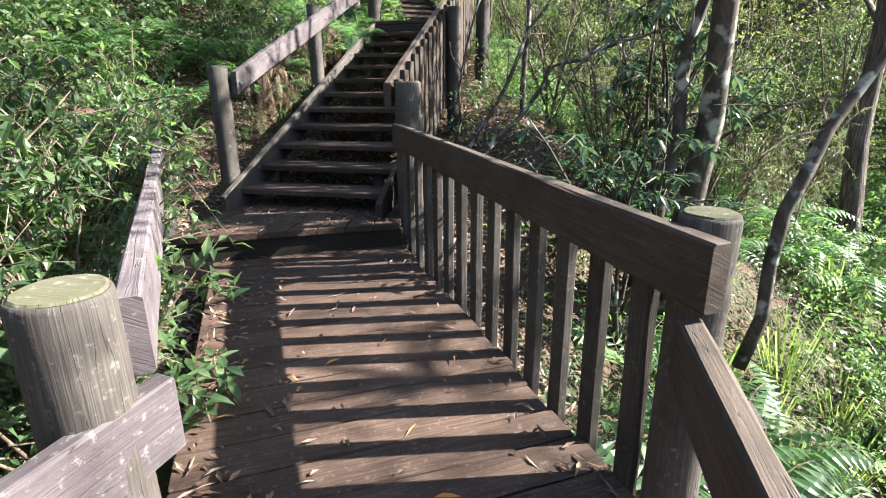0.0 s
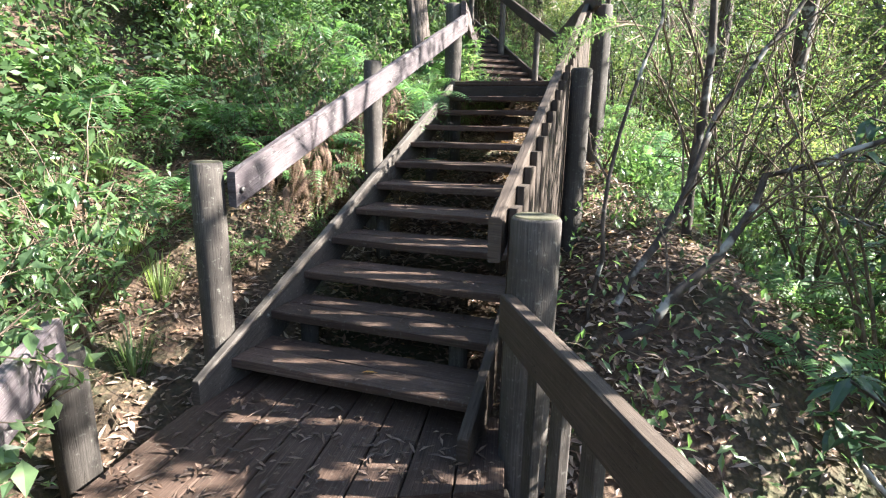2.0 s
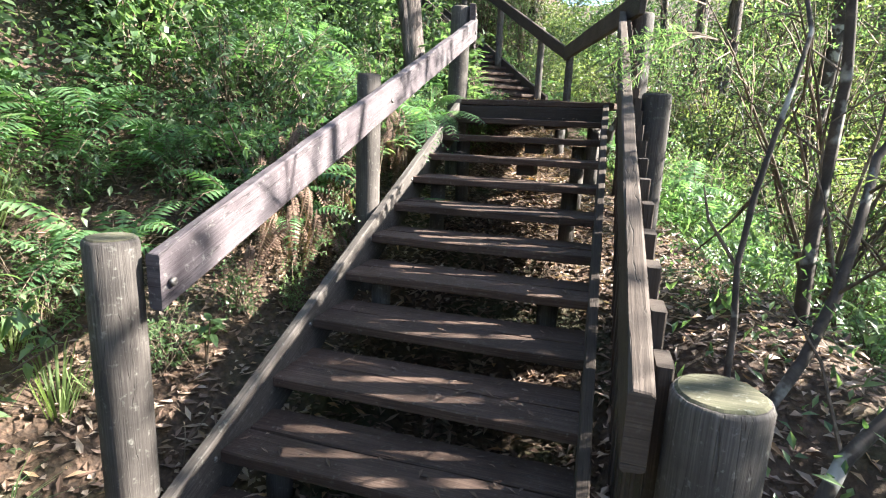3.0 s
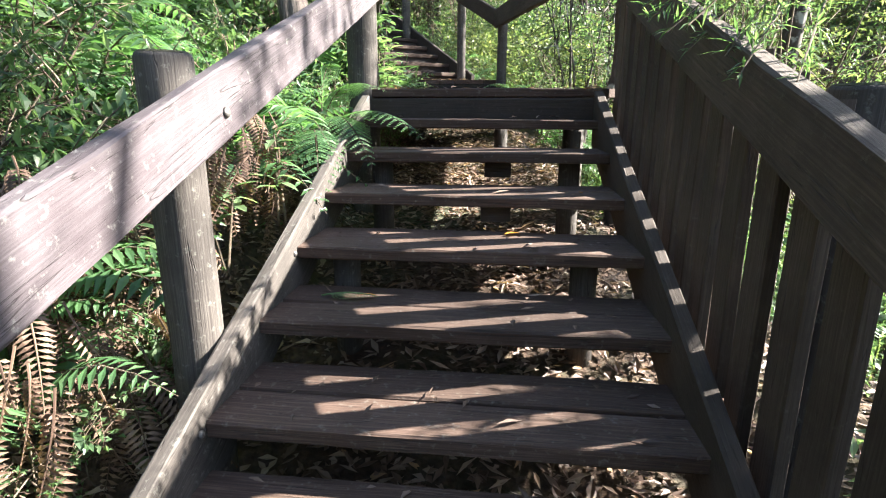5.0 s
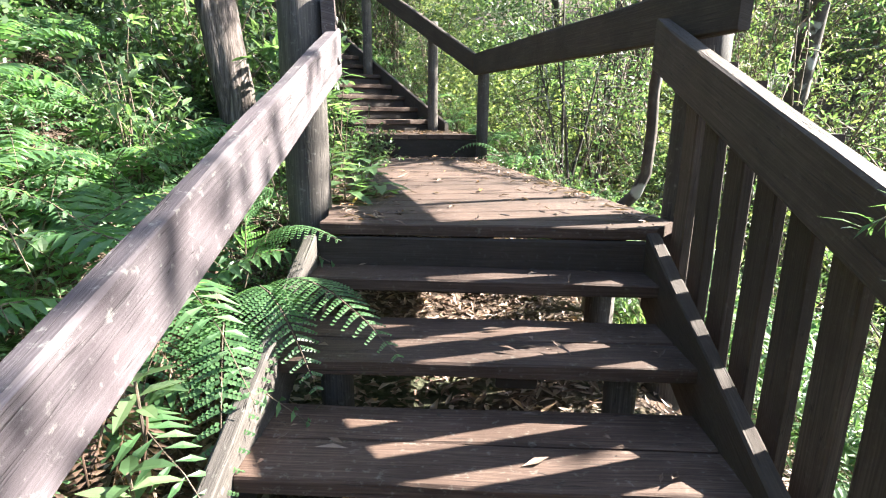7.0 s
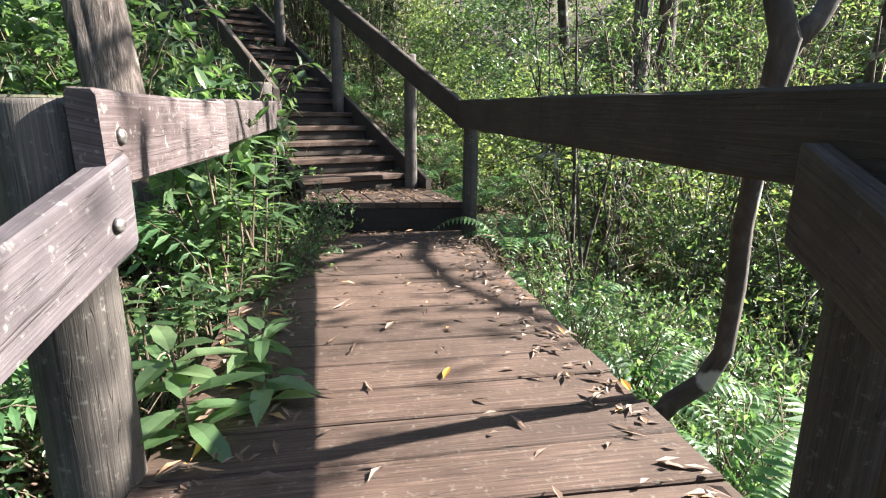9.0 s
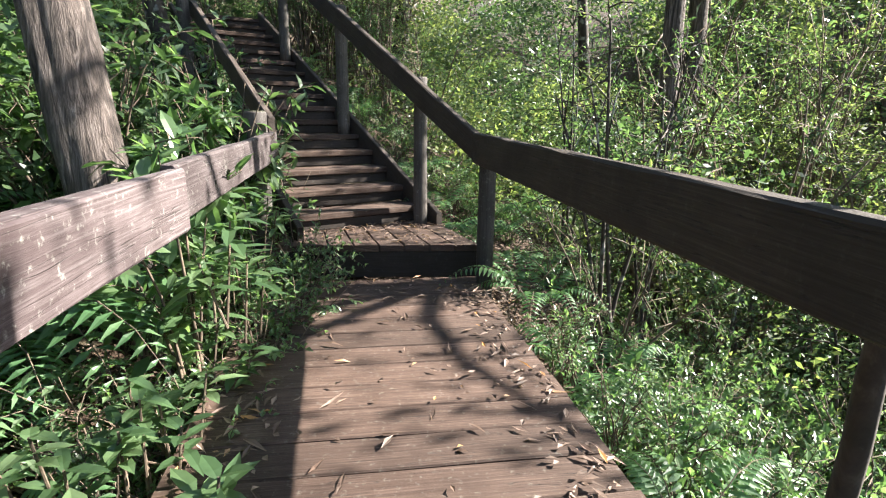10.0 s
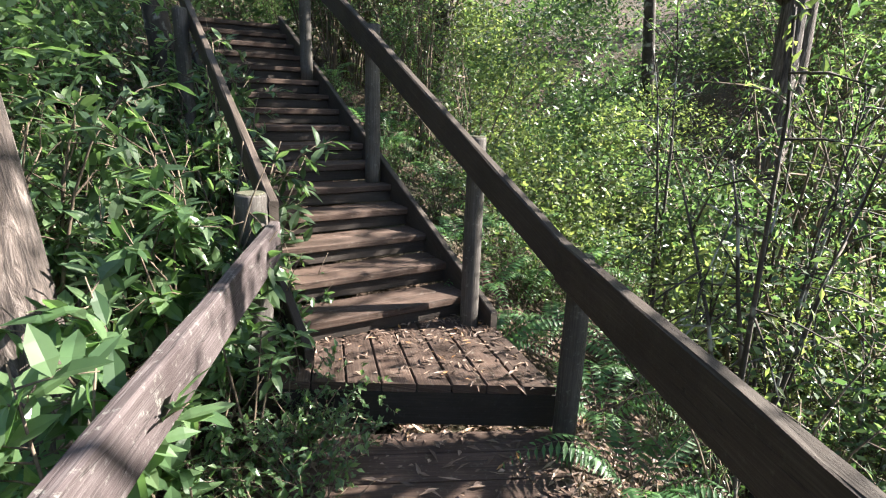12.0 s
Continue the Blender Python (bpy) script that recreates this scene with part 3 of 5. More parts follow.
# ---- plants ----
class Leaves:
    """Collects leaves, fern leaflets and grass blades into one mesh."""

    def __init__(self):
        self.v, self.f = [], []

    def leaf(self, p, d, up, length, width, fold=0.18, curl=0.12):
        """A folded, curling leaf blade."""
        s = d.cross(up)
        if s.length < 1e-4:
            return
        s = s.normalized()
        n = s.cross(d)
        b = len(self.v)
        h, m = s * (width / 2), p + d * (length * 0.48)
        lift = n * (width * fold)
        self.v += [tuple(p), tuple(m + h + lift), tuple(m), tuple(m - h + lift), tuple(p + d * length - n * (length * curl))]
        self.f += [(b, b + 2, b + 1), (b, b + 3, b + 2), (b + 1, b + 2, b + 4), (b + 2, b + 3, b + 4)]

    def fine(self, p, d, up, length, width, fold=0.2, curl=0.15):
        """A leaf with a fuller outline, for plants close by."""
        s = d.cross(up)
        if s.length < 1e-4:
            return
        s = s.normalized()
        n = s.cross(d)
        b = len(self.v)
        m1, m2 = p + d * length * 0.33 + n * length * 0.02, p + d * length * 0.68 - n * length * curl * 0.35
        h1, h2 = s * width * 0.46, s * width * 0.40
        l1, l2 = n * width * fold * 0.5, n * width * fold * 0.45
        self.v += [tuple(q) for q in (p, m1 + h1 + l1, m1, m1 - h1 + l1, m2 + h2 + l2, m2, m2 - h2 + l2, p + d * length - n * length * curl)]
        self.f += [(b, b + 2, b + 1), (b, b + 3, b + 2), (b + 1, b + 2, b + 5, b + 4), (b + 2, b + 3, b + 6, b + 5), (b + 4, b + 5, b + 7), (b + 5, b + 6, b + 7)]

    def blade(self, p, q, r, width):
        """A grass blade from p over q to r."""
        s = (r - p).cross(Vector((0, 0, 1)))
        s = s.normalized() * width / 2 if s.length > 1e-4 else Vector((width / 2, 0, 0))
        b = len(self.v)
        self.v += [tuple(p - s), tuple(p + s), tuple(q - s * 0.8), tuple(q + s * 0.8), tuple(r)]
        self.f += [(b, b + 1, b + 3, b + 2), (b + 2, b + 3, b + 4)]

    def mesh(self, name, mat):
        return flat_mesh(name, self.v, self.f, mat)


def leaves_part(name, lv, mat, parent):
    ob = new(name, lv.mesh(name, mat))
    ob.parent = parent
    return tagged(ob, kind="stuff")


def rand_unit(rng):
    z, a = rng.uniform(-1, 1), rng.uniform(0, 6.283)
    r = math.sqrt(1 - z * z)
    return Vector((r * math.cos(a), r * math.sin(a), z))


def bez(a, b, c, t):
    return a * (1 - t) ** 2 + b * 2 * t * (1 - t) + c * t * t


def shrub(name, label, category, seed, height, spread, stems, twigs, per_twig, size, mat, droop=0.1, stem_r=0.012, low=0.25, near=False, bark_mat=None, twig_len=0.45):
    """A many-stemmed bush: stems, side twigs and alternate leaves."""
    rng = random.Random(seed)
    top = thing(name, label, category)
    wood_b, lv = Build(), Leaves()
    for _ in range(stems):
        a, u = rng.uniform(0, 6.283), rng.uniform(0.25, 1.0)
        tip = Vector((math.cos(a) * spread * u, math.sin(a) * spread * u, height * rng.uniform(0.62, 1.0) * (1.08 - 0.3 * u)))
        mid = Vector((tip.x * 0.25, tip.y * 0.25, tip.z * 0.62)) + rand_unit(rng) * 0.12 * spread
        base = Vector((rng.uniform(-0.08, 0.08), rng.uniform(-0.08, 0.08), -0.1)) * max(1.0, spread)
        pts = [bez(base, mid, tip, k / 6) + rand_unit(rng) * 0.02 * spread for k in range(7)]
        wood_b.pole(pts, [stem_r * (1 - 0.13 * k) for k in range(7)], 6, 0.1, seed)
        for _ in range(twigs):
            f = rng.uniform(low, 1.0)
            p = bez(base, mid, tip, f)
            out = Vector((p.x, p.y, 0))
            out = out.normalized() if out.length > 0.01 else Vector((1, 0, 0))
            d = (out * 0.5 + rand_unit(rng) * 0.9 + Vector((0, 0, 0.25 - droop))).normalized()
            ln = spread * twig_len * rng.uniform(0.5, 1.1)
            q = p + d * ln + Vector((0, 0, -droop * ln * 0.6))
            m = (p + q) / 2 + Vector((0, 0, droop * ln * 0.3))
            wood_b.pole([p, m, q], [stem_r * 0.35, stem_r * 0.28, stem_r * 0.15], 3, 0.0)
            for k in range(per_twig):
                g = 0.12 + 0.9 * (k + rng.random()) / per_twig
                c = bez(p, m, q, min(g, 1.0))
                ld = (d * rng.uniform(0.1, 0.8) + rand_unit(rng) * 0.85 + Vector((0, 0, 0.12 - droop))).normalized()
                upv = Vector((rng.uniform(-0.5, 0.5), rng.uniform(-0.5, 0.5), 1)).normalized()
                ln2 = size[0] * rng.uniform(0.55, 1.15)
                (lv.fine if near else lv.leaf)(c, ld, upv, ln2, ln2 * size[1] / size[0] * rng.uniform(0.85, 1.15), 0.2, rng.uniform(0.0, 0.3))
    tagged(part("branchwork", wood_b, bark_mat or M_TWIG, top, "", True), kind="stuff")
    leaves_part("foliage", lv, mat, top)
    return top


def whorl_shrub(name, label, seed, height, spread, stems, size, mat, per=9, tiers=5):
    """Leggy bush with drooping whorls of long leaves at its branch ends."""
    rng = random.Random(seed)
    top = thing(name, label, "shrub")
    wood_b, lv = Build(), Leaves()
    for _ in range(stems):
        a, u = rng.uniform(0, 6.283), rng.uniform(0.2, 1.0)
        tip = Vector((math.cos(a) * spread * u, math.sin(a) * spread * u, height * rng.uniform(0.45, 1.0)))
        mid = Vector((tip.x * 0.3, tip.y * 0.3, tip.z * 0.7)) + rand_unit(rng) * 0.2
        base = Vector((rng.uniform(-0.1, 0.1), rng.uniform(-0.1, 0.1), -0.1))
        wood_b.pole([bez(base, mid, tip, k / 6) for k in range(7)], [0.02 * (1 - 0.12 * k) for k in range(7)], 7, 0.1, seed)
        for _ in range(tiers):
            f = rng.uniform(0.4, 1.0)
            p = bez(base, mid, tip, f)
            q = p + (rand_unit(rng) + Vector((0, 0, 0.3))).normalized() * rng.uniform(0.12, 0.4)
            wood_b.pole([p, q], [0.007, 0.005], 5, 0.0)
            a0 = rng.uniform(0, 6.28)
            for k in range(per):
                ang = a0 + k * 6.283 / per + rng.uniform(-0.3, 0.3)
                d = Vector((math.cos(ang), math.sin(ang), rng.uniform(-0.75, 0.35))).normalized()
                ln = size[0] * rng.uniform(0.7, 1.15)
                lv.fine(q + Vector((0, 0, rng.uniform(-0.03, 0.03))), d, Vector((d.x * -0.2, d.y * -0.2, 1)), ln, ln * size[1] / size[0], 0.15, rng.uniform(0.1, 0.4))
    tagged(part("branchwork", wood_b, M_BARK_SMOOTH, top, "", True), kind="stuff")
    leaves_part("foliage", lv, mat, top)
    return top


def add_frond(lv, wood_b, p0, p1, p2, width, pairs=17, detail=True):
    """A fern frond along a bent midrib; with detail each leaflet is cut again."""
    wood_b.pole([bez(p0, p1, p2, k / 6) for k in range(7)], [0.004 * (1 - 0.13 * k) for k in range(7)], 5, 0.0)
    for k in range(pairs):
        s = 0.16 + 0.84 * (k + 0.5) / pairs
        c, e = bez(p0, p1, p2, s), bez(p0, p1, p2, min(1.0, s + 0.02))
        d = (e - c).normalized() if (e - c).length > 1e-5 else (p2 - p1).normalized()
        side = d.cross(Vector((0, 0, 1)))
        side = side.normalized() if side.length > 0.01 else Vector((1, 0, 0))
        nrm = side.cross(d)
        ln = width * min(1.0, 0.35 + 2.2 * (s - 0.1)) * (1.02 - s) ** 0.75
        for sg in (-1, 1):
            dd = (side * sg + d * 0.38 - nrm * 0.12).normalized()
            if not detail:
                lv.leaf(c, dd, nrm, ln, max(0.012, ln * 0.24), 0.1, 0.2)
                continue
            m = max(5, int(ln / 0.0125))
            for j in range(m):
                t = (j + 0.6) / m
                q = c + dd * (ln * t) - nrm * (ln * 0.22 * t * t)
                pl = max(0.005, 0.13 * ln * (1.04 - t) ** 0.8 + 0.003)
                for s2 in (-1, 1):
                    pd = (d * s2 + dd * 0.5).normalized()
                    lv.leaf(q, pd, nrm, pl * 1.12, ln / m * 1.2, 0.05, 0.1)


def fern(label, seed, fronds, length, mat, detail=False, droop=0.35):
    rng = random.Random(seed)
    top = thing("fern", label, "fern")
    wood_b, lv = Build(), Leaves()
    for k in range(fronds):
        a = 6.283 * k / fronds + rng.uniform(-0.35, 0.35)
        ln = length * rng.uniform(0.7, 1.1)
        o = Vector((math.cos(a), math.sin(a), 0))
        add_frond(lv, wood_b, Vector((0, 0, -0.03)), o * ln * 0.35 + Vector((0, 0, ln * 0.75)), o * ln * 0.85 + Vector((0, 0, ln * (0.55 - droop * rng.uniform(0.5, 1.6)))), ln * 0.27, 18, detail)
    tagged(part("rachis", wood_b, M_TWIG, top), kind="stuff")
    leaves_part("frond_mass", lv, mat, top)
    return top


def grass_tuft(seed, blades, height, mat, label):
    rng = random.Random(seed)
    lv = Leaves()
    for _ in range(blades):
        a, h = rng.uniform(0, 6.283), height * rng.uniform(0.5, 1.1)
        o = Vector((math.cos(a), math.sin(a), 0))
        p = o * rng.uniform(0, 0.1) + Vector((0, 0, -0.03))
        q = p + o * h * 0.25 + Vector((0, 0, h * 0.7))
        lv.blade(p, q, q + o * h * rng.uniform(0.2, 0.6) + Vector((0, 0, h * rng.uniform(-0.35, 0.3))), rng.uniform(0.006, 0.012))
    return tagged(new("grass_tuft", lv.mesh("grass_tuft", mat)), label, "grass")


def tree(label, seed, height, trunk_r, crown_base, crown_r, limbs, leaves_each, leaf, mat, bark_mat, lean=(0, 0)):
    """A tapered trunk with limbs and an uneven, gappy crown."""
    rng = random.Random(seed)
    top = thing("tree", label, "tree")
    tb, lv = Build(), Leaves()
    pts = [Vector((lean[0] * (k / 8) ** 1.3 + 0.06 * math.sin(k * 1.3 + seed), lean[1] * (k / 8) ** 1.3 + 0.06 * math.cos(k * 1.7 + seed), -0.3 + (height + 0.3) * k / 8)) for k in range(9)]
    tb.pole(pts, [trunk_r * (1.25 if k == 0 else 1 - 0.1 * k) for k in range(9)], 14, 0.1, seed)
    for _ in range(limbs):
        f = rng.uniform(crown_base, 1.0)
        p = pts[min(8, int(f * 8))]
        a = rng.uniform(0, 6.283)
        tip = p + Vector((math.cos(a), math.sin(a), rng.uniform(0.0, 0.7))) * crown_r * rng.uniform(0.4, 1.0)
        mid = (p + tip) / 2 + Vector((0, 0, 0.15 * crown_r))
        tb.pole([bez(p, mid, tip, k / 4) for k in range(5)], [trunk_r * 0.3 * (1 - 0.2 * k) for k in range(5)], 6, 0.05, seed)
        for _ in range(3):
            c = bez(p, mid, tip, rng.uniform(0.55, 1.05)) + rand_unit(rng) * crown_r * 0.14
            rad = crown_r * rng.uniform(0.14, 0.3)
            for _ in range(leaves_each // 3):
                r = rand_unit(rng)
                q = c + Vector((r.x, r.y, r.z * 0.7)) * rad * rng.uniform(0.3, 1.0)
                d = (rand_unit(rng) + Vector((0, 0, -0.35))).normalized()
                lv.leaf(q, d, Vector((rng.uniform(-0.6, 0.6), rng.uniform(-0.6, 0.6), 1)), leaf[0] * rng.uniform(0.7, 1.2), leaf[1])
    part("trunk", tb, bark_mat, top, "", True)
    leaves_part("crown", lv, mat, top)
    return top


PLACED = {}


def place(ob, x, y, rz=0.0, scale=1.0, dz=0.0, tilt=0.0, group=""):
    """The first call sets the thing itself, later ones set copies of it."""
    m = pose(x, y, ground(x, y) + dz, tilt, 0, rz)
    if ob.name not in PLACED:
        PLACED[ob.name] = True
        ob.matrix_basis, ob.scale = m, (scale, scale, scale)
    else:
        ob.scale = (scale, scale, scale)
        ob = copy_thing(ob, m)
    if group:
        tagged(ob, group=group)
    return ob


def clear_of_path(x, y, gap):
    if abs(x - path_x(y)) < gap:
        return False
    q = Vector((x, y, 0)) - Vector((KO.x, KO.y, 0))
    s, d_ = q.dot(KS), -q.dot(KD)
    if -0.6 < d_ < 9 and -1.5 - gap + 0.8 < s < gap - 0.6:
        return False
    return True


def scatter(kinds, n, x0, x1, y0, y1, seed, gap=1.1, smin=0.8, smax=1.25, group="", keep=None):
    rng = random.Random(seed)
    done = tries = 0
    while done < n and tries < n * 12:
        tries += 1
        x, y = rng.uniform(x0, x1), rng.uniform(y0, y1)
        if not clear_of_path(x, y, gap) or (keep and not keep(x, y)):
            continue
        place(rng.choice(kinds), x, y, rng.uniform(0, 360), rng.uniform(smin, smax), 0.0, rng.uniform(-8, 8), group)
        done += 1


rp = random.Random(77)
# kinds of plants
bush_small = [shrub("small_leaved_bush", "low bush with dense small bright green leaves", "shrub", 10 + k, 0.55, 0.42, 11, 7, 9, (0.04, 0.022), M_FRESH, 0.05, 0.006, 0.15) for k in range(2)]
bush_mid = [shrub("leafy_shrub", "leafy understorey shrub with mid green leaves", "shrub", 20 + k, 1.15, 0.7, 10, 8, 10, (0.088, 0.036), (M_LEAF, M_FRESH, M_LEAF)[k], 0.15, 0.011) for k in range(3)]
bush_lance = [shrub("lance_leaved_sapling", "slender sapling with long lance-shaped leaves", "shrub", 30 + k, 1.5, 0.6, 6, 8, 7, (0.13, 0.05), (M_FRESH, M_LEAF)[k], 0.25, 0.012, 0.3, True) for k in range(2)]
bush_fine = [shrub("feathery_shrub", "wispy thin-stemmed shrub with fine needle leaves", "shrub", 40 + k, 2.3, 0.9, 9, 11, 15, (0.06, 0.009), (M_FRESH, M_YELLOW)[k], 0.15, 0.014, 0.3, twig_len=0.5) for k in range(2)]
bush_tall = [shrub("tall_shrub", "tall airy shrub with small yellow-green leaves", "shrub", 50 + k, 3.4, 1.3, 10, 14, 16, (0.066, 0.024), (M_YELLOW, M_LEAF, M_FRESH)[k], 0.12, 0.02, 0.25, twig_len=0.42) for k in range(3)]
bush_broad = [shrub("broad_leaved_sapling", "upright sapling with broad fresh green leaves", "shrub", 36, 1.75, 0.42, 5, 9, 8, (0.15, 0.062), M_FRESH, 0.2, 0.012, 0.25, True, twig_len=0.5)]
glossy = [whorl_shrub("rhododendron", "leggy shrub with drooping whorls of dark glossy leaves", 60 + k, 2.0, 0.95, 13, (0.15, 0.045), M_GLOSSY) for k in range(2)]
slender = [shrub("slender_sapling", "thin dark-stemmed sapling with sparse small yellow-green leaves", "shrub", 57 + k, 3.7, 0.55, 4, 15, 9, (0.062, 0.023), (M_YELLOW, M_FRESH)[k], 0.15, 0.02, 0.35, bark_mat=M_BARK_SMOOTH, twig_len=0.8) for k in range(2)]
ferns = [fern("green bracken fern with arching fronds", 70 + k, 8, 0.75, M_FERN) for k in range(2)]
grasses = [grass_tuft(80 + k, 60, 0.5, (M_GRASS, M_FRESH)[k], "tuft of long pale green grass") for k in range(2)]

# left bank beside the lower deck and long flight
scatter(bush_mid, 16, -4.5, 0.6, -9.0, -4.6, 1, 1.5, 0.7, 1.15, "bank shrubs")
scatter(bush_mid + bush_lance, 20, -5.5, -1.6, -4.5, -0.6, 2, 1.5, 0.7, 1.2, "bank shrubs")
scatter(bush_small, 12, -3.0, -1.0, -5.5, 0.0, 3, 1.25, 0.6, 1.1, "bank bushes", lambda x, y: x < -1.8 or y > -2.0)
scatter(ferns, 34, -3.6, -1.25, -3.6, 2.0, 4, 1.3, 0.8, 1.4, "bank ferns", lambda x, y: x < -1.9 or y > -2.2)
scatter(ferns, 46, -4.2, -1.2, -0.9, 3.4, 44, 1.25, 1.0, 1.7, "bank ferns")
for k, (x, y, sc) in enumerate(((0.62, -7.05, 0.95), (0.2, -6.55, 1.05), (-0.2, -6.05, 1.05), (-0.62, -5.6, 1.0), (-0.95, -5.15, 0.9), (-0.75, -6.5, 1.2), (-1.35, -4.75, 0.9), (-1.3, -5.7, 1.2), (-0.2, -7.2, 1.2), (0.5, -7.9, 1.1), (-1.6, -4.1, 0.9), (-1.4, -6.6, 1.3))):
    place(bush_mid[(1, 0, 1, 2)[k % 4]], x, y, 61.0 * k, sc, 0.1, group="bank shrubs")
for k, (x, y, sc, dz) in enumerate(((0.40, -6.86, 1.7, 0.25), (-0.05, -6.30, 1.9, 0.3), (-0.52, -5.72, 2.0, 0.3), (-0.95, -5.25, 1.7, 0.2), (-0.3, -6.6, 2.1, 0.2), (-1.25, -2.6, 0.7, 0.0), (-1.15, -2.1, 0.75, 0.0), (-1.1, -1.65, 0.7, 0.0), (-1.35, -3.1, 0.75, 0.0), (-1.05, -2.35, 0.5, 0.0), (-1.4, -1.3, 0.9, 0.0))):
    place(bush_small[k % 2], x, y, 97.0 * k, sc, dz, group="bank bushes")
scatter(grasses, 14, -2.6, -1.0, -6.0, -2.6, 5, 1.15, 0.6, 1.0, "bank grass")
scatter(bush_tall, 13, -9.0, -3.4, -10.0, 9.0, 6, 2.5, 0.9, 1.6, "bank thicket")
# left of the upper deck
scatter(bush_lance, 12, -3.4, -1.9, 2.9, 5.6, 7, 0.9, 0.8, 1.2, "deck-side saplings")
for k, (x, y, dz, sc) in enumerate(((-1.02, 1.25, 0.18, 0.9), (-1.08, 1.6, 0.25, 1.0), (-1.05, 2.0, 0.25, 1.0), (-1.12, 2.4, 0.28, 1.05), (-1.1, 2.8, 0.3, 1.05), (-1.2, 3.15, 0.3, 1.0), (-1.35, 1.5, 0.15, 1.1), (-1.4, 2.2, 0.2, 1.2), (-1.5, 2.9, 0.25, 1.2), (-1.5, 0.9, 0.1, 1.0), (-1.2, 0.7, 0.0, 0.8), (-0.92, 1.45, 0.15, 0.95), (-0.95, 1.8, 0.2, 1.05), (-0.98, 2.2, 0.22, 1.1), (-1.0, 2.6, 0.25, 1.1), (-1.05, 2.95, 0.25, 1.1), (-1.1, 3.25, 0.3, 0.9))):
    place(bush_small[k % 2], x, y, 53.0 * k, sc, dz, group="deck-side bushes")
for k, (x, y, dz, sc) in enumerate(((-1.7, 3.3, 0.3, 1.0), (-1.85, 3.7, 0.2, 1.2), (-1.95, 0.9, 0.1, 0.7), (-2.0, 4.2, 0.0, 1.1), (-2.5, 4.8, 0.0, 1.2), (-2.3, 1.5, 0.0, 0.7), (-3.0, 5.6, 0.0, 1.1))):
    place(bush_lance[k % 2], x, y, 71.0 * k, sc, dz, group="deck-side saplings")
scatter(bush_mid, 16, -6.5, -2.3, 1.0, 9.0, 9, 1.6, 0.8, 1.5, "upper shrubs")
scatter(ferns, 12, -3.0, -1.4, 0.0, 4.0, 10, 0.8, 0.7, 1.1, "upper ferns")
for k, (x, y, dz, sc) in enumerate(((-1.17, 1.85, 0.3, 0.95), (-1.5, 2.5, 0.25, 0.85), (-1.75, 3.1, 0.2, 0.9))):
    place(bush_broad[0], x, y, 83.0 * k, sc, dz, group="deck-side saplings")
# right of the long flight
for k, (x, y, sc) in enumerate(((2.75, -4.3, 1.0), (3.1, -3.1, 1.1))):
    place(glossy[k % 2], x, y, 77.0 * k, sc, 0.0, group="glossy shrubs")
scatter(glossy, 2, 1.9, 5.2, -6.2, -1.6, 11, 1.3, 0.75, 1.1, "glossy shrubs", lambda x, y: y > -3.2 and 2.6 < x < 3.6)
scatter(bush_fine, 22, 1.6, 6.0, -3.6, 1.5, 12, 1.5, 0.7, 1.15, "feathery shrubs", lambda x, y: 2.4 < x < 2.4 + 0.9 * (y + 4.2) or y > -2.2)
scatter(bush_small + ferns, 26, 1.3, 4.5, -4.0, 1.0, 13, 1.25, 0.6, 1.1, "slope bushes", lambda x, y: x > 2.2 or y > -2.2)
scatter(grasses + ferns, 120, 2.8, 7.5, -9.0, -0.5, 14, 1.3, 0.8, 1.7, "slope grass")
scatter(bush_tall, 7, 5.5, 11.0, 0.0, 6.0, 15, 3.0, 0.8, 1.3, "slope thicket")
# right of the upper deck
scatter(bush_fine, 7, 0.9, 4.0, 2.6, 6.5, 16, 1.2, 0.6, 1.0, "feathery shrubs")
scatter(bush_small + ferns, 40, 0.95, 3.4, 0.3, 4.2, 56, 1.0, 1.1, 1.7, "slope bushes")
scatter(grasses, 30, 1.0, 3.6, -0.2, 3.6, 57, 1.0, 0.8, 1.3, "slope grass")
for k, (x, y, dz, sc) in enumerate(((0.98, 0.95, 0.3, 0.9), (0.85, 1.5, 0.3, 0.9), (0.7, 2.1, 0.3, 0.9), (0.55, 2.7, 0.35, 0.9), (0.42, 3.2, 0.35, 0.95), (0.75, 2.9, 0.2, 1.1), (1.1, 2.2, 0.2, 1.2), (1.3, 1.4, 0.2, 1.2), (0.35, 3.9, 0.25, 1.0), (0.1, 4.6, 0.2, 0.9), (-0.25, 5.2, 0.2, 0.9))):
    place((ferns + bush_small)[k % 4], x, y, 41.0 * k, sc, dz, group="deck-edge bushes")
scatter(bush_small + ferns, 40, 0.75, 4.5, 0.2, 6.5, 17, 0.95, 0.7, 1.3, "deck-edge bushes")
for k, (x, y, sc) in enumerate(((0.95, 3.5, 0.7), (1.4, 4.2, 0.85), (2.2, 4.3, 0.9), (0.9, 5.0, 0.9), (1.9, 5.4, 1.0), (2.8, 3.6, 0.9))):
    place(slender[k % 2], x, y, 89.0 * k, sc, 0.0, group="slender saplings")
scatter(bush_mid, 18, 1.6, 6.0, 0.0, 9.0, 18, 1.5, 0.7, 1.2, "deck-edge shrubs")
scatter(bush_tall, 17, 1.4, 8.0, 3.8, 11.0, 19, 2.2, 0.7, 1.4, "far thicket")
scatter(ferns + bush_small, 18, -1.8, 1.0, 4.2, 8.5, 20, 0.75, 0.7, 1.1, "stair-side ferns", lambda x, y: x > path_x(y))
